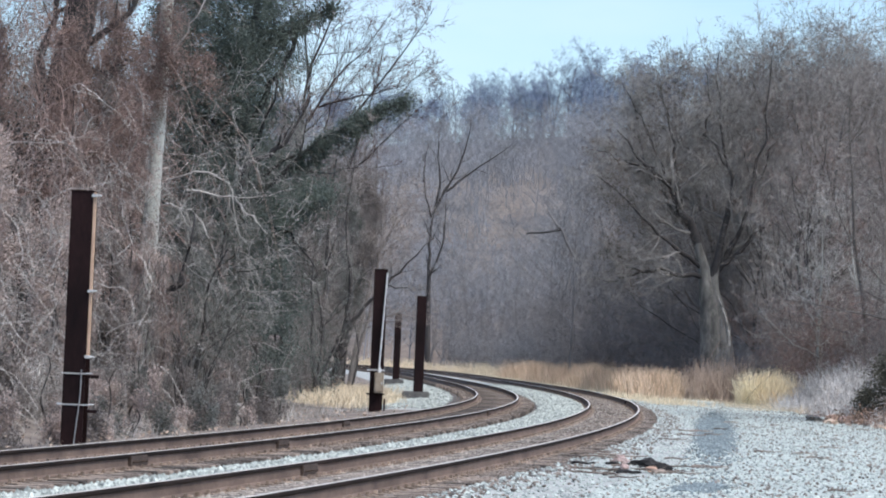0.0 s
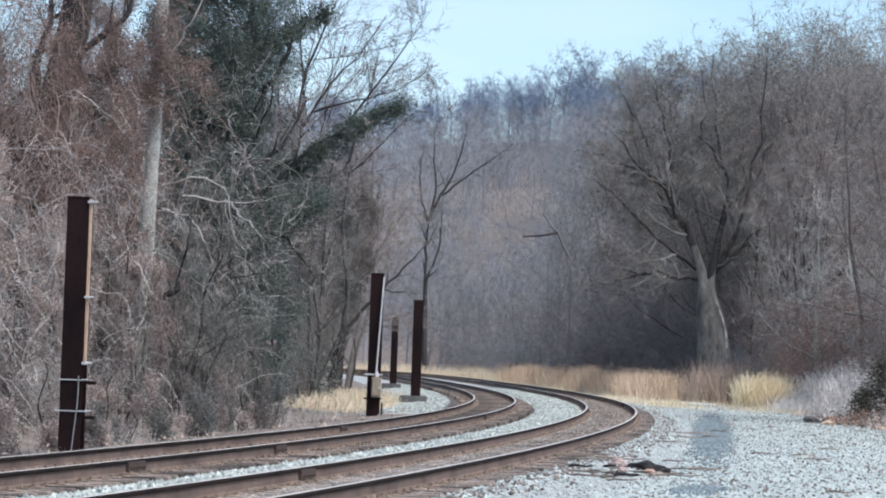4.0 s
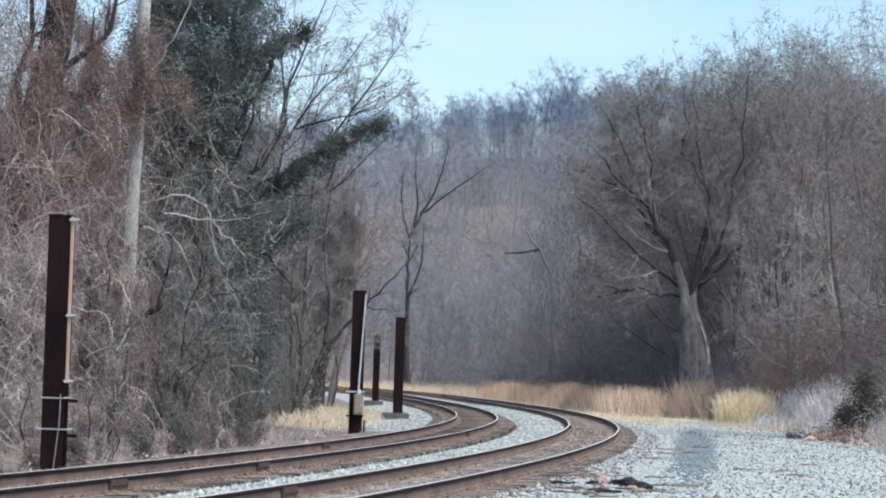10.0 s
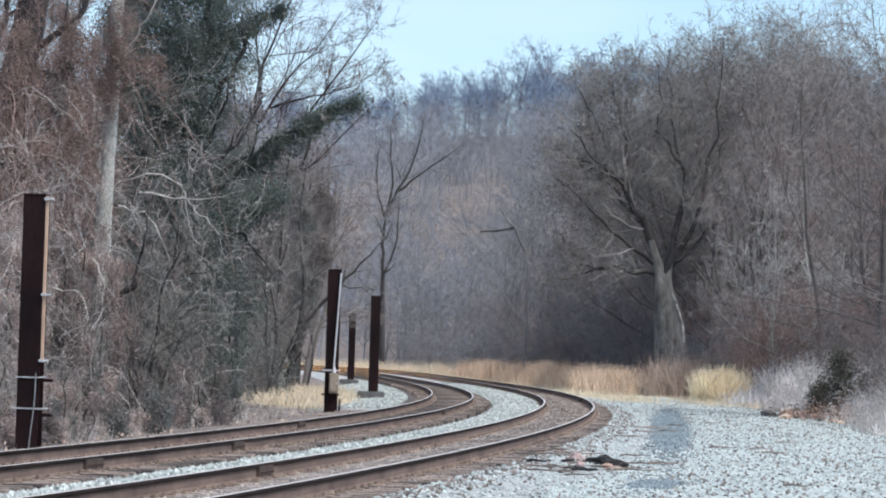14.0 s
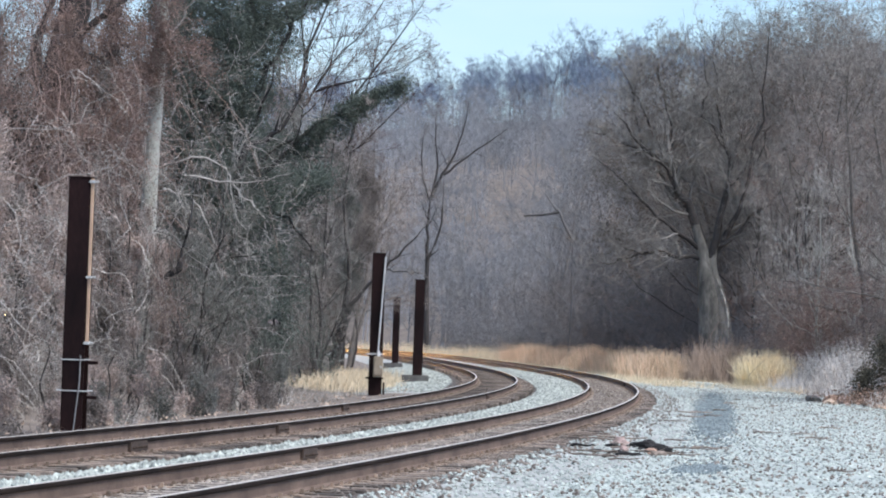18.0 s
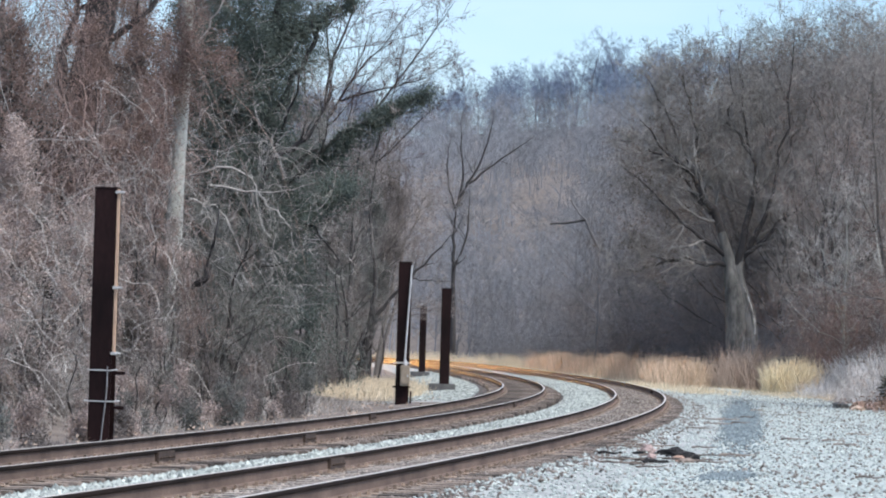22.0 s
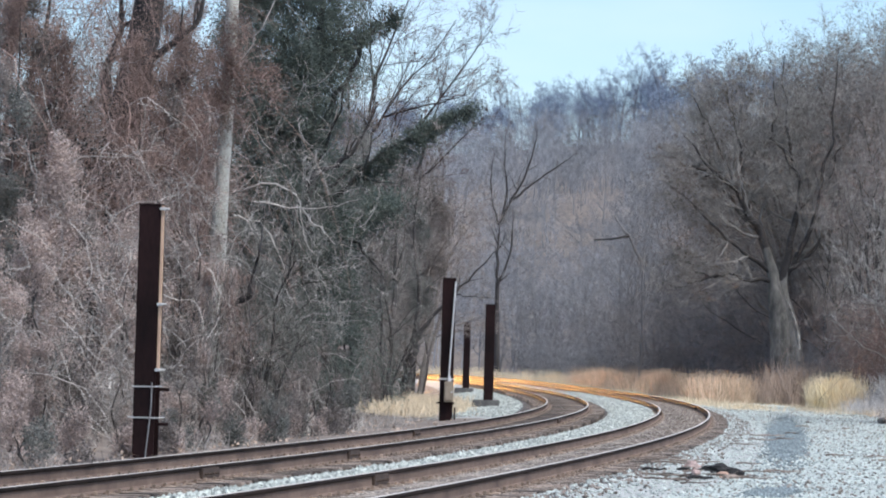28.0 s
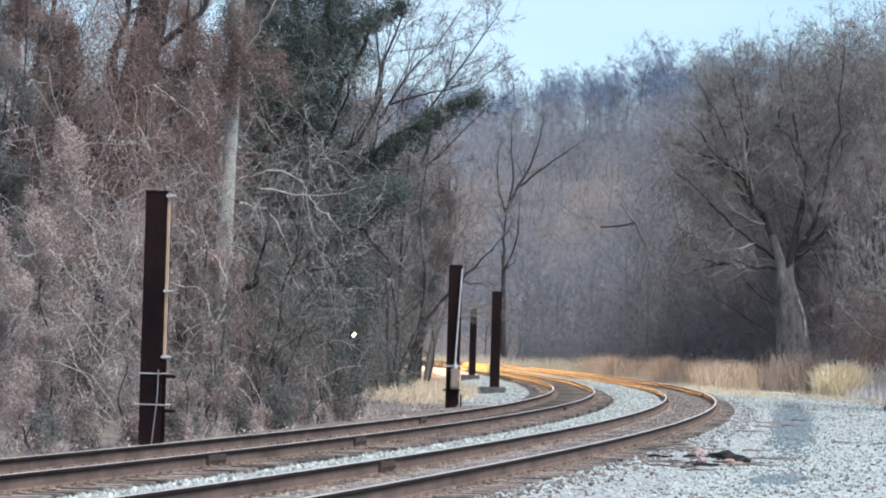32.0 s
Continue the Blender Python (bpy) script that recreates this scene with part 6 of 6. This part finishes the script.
thing("wood_chunk", lump_mesh("wood_chunk", 2, 0.12, 0.14, 0.10, M_CHUNK, 2, 0.5), 37.9, LOGOFF - 0.42, 20, "pinkish split chunk of wood", "wood chunk", "wood chunks", 0.03)
thing("wood_chunk", lump_mesh("wood_chunk", 3, 0.14, 0.10, 0.07, M_DEADLEAF, 2, 0.5), 37.2, LOGOFF + 0.12, 50, "reddish rotten chunk of wood", "wood chunk", "wood chunks", 0.02)
r_ = np.random.default_rng(35)


def stick(s, off, length, rz, seed):
    q = np.random.default_rng(seed)
    P = np.array([(-length / 2, 0, 0.03), (-length / 5, q.normal(0, 0.04), 0.045), (length / 5, q.normal(0, 0.04), 0.03), (length / 2, q.normal(0, 0.05), 0.05)])
    k = resample(P, 6)[None]
    rad = np.linspace(0.018, 0.007, 7)[None] * q.uniform(0.7, 1.4)
    tw, tr = run_level(q, k[0, 3:4], unit(np.array([[0.7, q.choice([-0.6, 0.6]), 0.12]])), np.array([length * 0.35]), np.array([0.008]), 4, 0.1, 0, 0.6)
    me = mesh_of("stick", *joined([tubes(k, rad, 6), tubes(tw, tr, 5)]), M_STICK)
    return thing("stick", me, s, off, rz, "broken dry stick lying on the gravel", "stick", "fallen sticks")


for i, (s_, o_, ln, rz) in enumerate(((38.6, LOGOFF - 0.9, 0.9, 8), (39.4, LOGOFF - 0.6, 1.1, -12), (37.8, LOGOFF - 0.7, 0.8, 15), (39.5, LOGOFF + 0.7, 0.9, 3), (55, 5.9, 0.8, 20), (62, 6.1, 0.9, -10), (70, 6.4, 0.7, 25), (37, 6.5, 0.9, -8), (36.2, 6.9, 0.7, 12),
                                      (38.9, LOGOFF - 1.0, 0.7, -22), (39.9, LOGOFF - 0.85, 0.6, 30), (32.6, 5.75, 1.0, 12), (32.2, 6.0, 0.8, -25), (32.9, 6.3, 0.6, 40), (31.8, 5.9, 0.7, 5), (40.2, 7.2, 0.6, 5), (52, 8.0, 0.6, -20), (66, 6.0, 0.9, 0), (45.4, 4.9, 0.8, 30), (58, 9.4, 0.6, 10), (49, 9.0, 0.5, -6))):
    stick(s_, o_, ln, rz, 300 + i)
for i, (s_, o_, ln, rz) in enumerate(((33.9, 5.59, 0.35, -20), (33.7, 5.93, 0.5, 10), (36.5, 5.93, 0.45, -30), (34.6, 6.24, 0.4, 8), (32.9, 6.12, 0.3, 25))):
    q = np.random.default_rng(350 + i)
    k = resample([(-ln / 2, 0, 0.03), (-ln / 6, q.normal(0, 0.05), 0.05), (ln / 5, q.normal(0, 0.05), 0.03), (ln / 2, q.normal(0, 0.06), 0.06)], 8)[None]
    thing("charred_branch", mesh_of("charred_branch", *tubes(k, np.linspace(0.026, 0.010, 9)[None], 7), M_LOG), s_, o_, rz, "blackened broken branch on the gravel beside the log", "branch", "charred branches")
for i in range(12):
    stick(r_.uniform(30, 95), r_.uniform(6.0, 12.0), r_.uniform(0.25, 0.6), r_.uniform(-40, 40), 400 + i)

# heap of dead leaves and rubble at the yard's edge
n = 2600
pc = np.stack([r_.normal(0, 0.9, n), r_.normal(0, 3.0, n), np.abs(r_.normal(0, 0.22, n)) + 0.02], 1)
pile = new("leaf_pile", mesh_of("leaf_pile", *leaf_quads(r_, pc, 0.055, 0.0), M_DEADLEAF))
x, y, z = on_ground(92, 13.0)
pile.matrix_basis = pose(x, y, z + 0.10)
tagged(pile, "heap of dun dead leaves and twigs at the gravel's edge", "leaves", kind="stuff")
n = 700
s_r, o_r = r_.uniform(28, 92, n), r_.uniform(-6.5, -2.3, n)
pc = at(s_r, 0)
hh = np.interp(s_r, S_ALL, head_all)
pc[:, 0] += o_r * np.sin(hh)
pc[:, 1] -= o_r * np.cos(hh)
pc[:, 2] = grade(s_r) + np.maximum(np.interp(o_r, B_OFF, B_Z) + crossfall(o_r) * (o_r > -2.9), -0.1) + np.abs(r_.normal(0, 0.04, n)) + 0.02
litter = new("leaf_litter", mesh_of("leaf_litter", *leaf_quads(r_, pc, 0.05, 0.0), M_DUN))
tagged(litter, "fallen brown leaves strewn along the foot of the thicket", "leaves", kind="stuff")
for i in range(22):
    thing("rubble", lump_mesh("rubble", 60 + i, r_.uniform(0.14, 0.34), r_.uniform(0.12, 0.26), r_.uniform(0.10, 0.22), (M_CHUNK, M_DUN, M_CHUNK, M_CONCRETE, M_DEADLEAF)[i % 5], 2, 0.7), 97 + r_.normal(0, 3.2), 12.9 + r_.normal(0, 0.9), r_.uniform(0, 180), "pinkish broken lump in the rubble heap at the gravel's edge", "rubble", "rubble lumps", 0.04)
for i in range(30):
    thing("rubble", lump_mesh("rubble", 20 + i, r_.uniform(0.08, 0.22), r_.uniform(0.08, 0.2), r_.uniform(0.05, 0.12), (M_DEADLEAF, M_DUN, M_CONCRETE, M_STICK)[i % 4], 2, 0.6), 91 + r_.normal(0, 3.5), 12.8 + r_.normal(0, 0.5), r_.uniform(0, 180), "broken lump of rubble by the leaf heap", "rubble", "rubble lumps", 0.02)


# ---------------------------------------------------------------- the train behind the trees
def barrel(r, length, x, y, z):
    """An open tube of some wall thickness, its mouth at y, facing ahead; added to narrow a lamp's beam."""
    bm = bmesh.new()
    k, rings = 20, []
    for rr, yy in ((r, y - length), (r, y), (r + 0.015, y), (r + 0.015, y - length)):
        rings.append([bm.verts.new((x + rr * math.cos(6.2832 * i / k), yy, z + rr * math.sin(6.2832 * i / k))) for i in range(k)])
    for a, c in zip(rings, rings[1:] + rings[:1]):
        for i in range(k):
            bm.faces.new((a[i], a[(i + 1) % k], c[(i + 1) % k], c[i]))
    bm.faces.new(rings[3])
    return bm


def build_locomotive():
    ob = empty("locomotive")
    tagged(ob, "dark freight locomotive with lit headlights coming round the bend", "locomotive")
    # local +y is ahead, z from the rail top
    bm = box(3.0, 21.5, 0.35, 0, -10.9, 1.15, bevel=0.05)
    part("frame", bm, M_LOCOGREY, ob)
    bm = box(1.9, 15.5, 2.55, 0, -13.6, 1.5, bevel=0.12)
    box(2.2, 3.0, 0.35, 0, -18.0, 4.05, bevel=0.08, bm=bm)
    part("hood", bm, M_LOCO, ob)
    bm = box(2.95, 2.7, 3.0, 0, -4.4, 1.5, bevel=0.10)
    cab = part("cab", bm, M_LOCO, ob)
    for x in (-0.75, 0.75):
        part("windscreen", box(0.85, 0.04, 0.6, x, -3.04, 3.45, bevel=0.01), M_GLASS, cab)
    bm = box(1.8, 2.2, 1.75, 0, -1.95, 1.5, bevel=0.18)
    part("nose", bm, M_LOCO, ob)
    bm = box(2.9, 0.12, 0.85, 0, 0.05, 0.35, bevel=0.03)
    part("plough", bm, M_LOCOGREY, ob)
    part("coupler", box(0.3, 0.7, 0.3, 0, 0.3, 0.85, bevel=0.05), M_LOCOGREY, ob)
    bm = bmesh.new()
    for sx in (-1.35, 1.35):
        rod(0.02, 1.0, pose(sx, -0.1, 1.5), 8, bm=bm)
    rod(0.02, 2.7, pose(-1.35, -0.1, 2.45, 0, 90, 0), 8, bm=bm)
    part("handrail", bm, M_PALE, ob)
    part("fuel_tank", box(2.6, 4.6, 0.85, 0, -10.9, 0.3, bevel=0.2), M_LOCOGREY, ob)
    for yc in (-4.6, -17.2):
        truck = part("truck", box(2.3, 4.6, 0.5, 0, yc, 0.45, bevel=0.08), M_LOCOGREY, ob)
        for dy in (-1.7, 0, 1.7):
            for sx in (-0.76, 0.76):
                part("wheel", rod(0.52, 0.13, pose(sx - 0.065, yc + dy, 0.52, 0, 90, 0), 24), M_RAIL, truck)
    # added tubes, turned so the beams fall on the rails, not the woods
    for x in (-0.16, 0.16):
        lamp = part("headlight_barrel", barrel(0.05, 0.52, 0, 0.50, 0), M_BEAMTUBE, ob, "", pose(x, -0.86, 2.72, -3.5, 0, -14))
        part("headlight", rod(0.035, 0.012, pose(0, 0, 0, -90, 0, 0), 20), M_HEAD, lamp, "lit warm headlight")
    for x in (-1.1, 1.1):
        lamp = part("ditch_light_barrel", barrel(0.05, 0.52, 0, 0.50, 0), M_BEAMTUBE, ob, "", pose(x, 0.13, 1.62, -4.0, 0, -9.5))
        part("ditch_light", rod(0.035, 0.012, pose(0, 0, 0, -90, 0, 0), 20), M_DITCH, lamp, "lit amber-white ditch light")
    # added glowing disc: shows the glint of headlights sunk in their tubes
    part("headlight_glint_disc", rod(0.24, 0.04, pose(0, -0.86, 2.40, -90, 0, 0), 24), M_GLINT, ob, "added amber glowing disc that gives the headlights' glint")
    return ob


loco = build_locomotive()
TRAIN_END, TRAIN_SPEED = 350.0, 7.6


def motions():
    rows = []
    for i in range(17):
        t = 2.0 * i
        s_ = TRAIN_END + TRAIN_SPEED * (32.0 - t)
        p = at(s_, TRACK_B, top_of(TRACK_B))
        rows.append((t, pose(float(p[0]), float(p[1]), float(p[2]), 0, 0, math.degrees(heading(s_)) + 90)))
    walk(loco, rows)


motions()
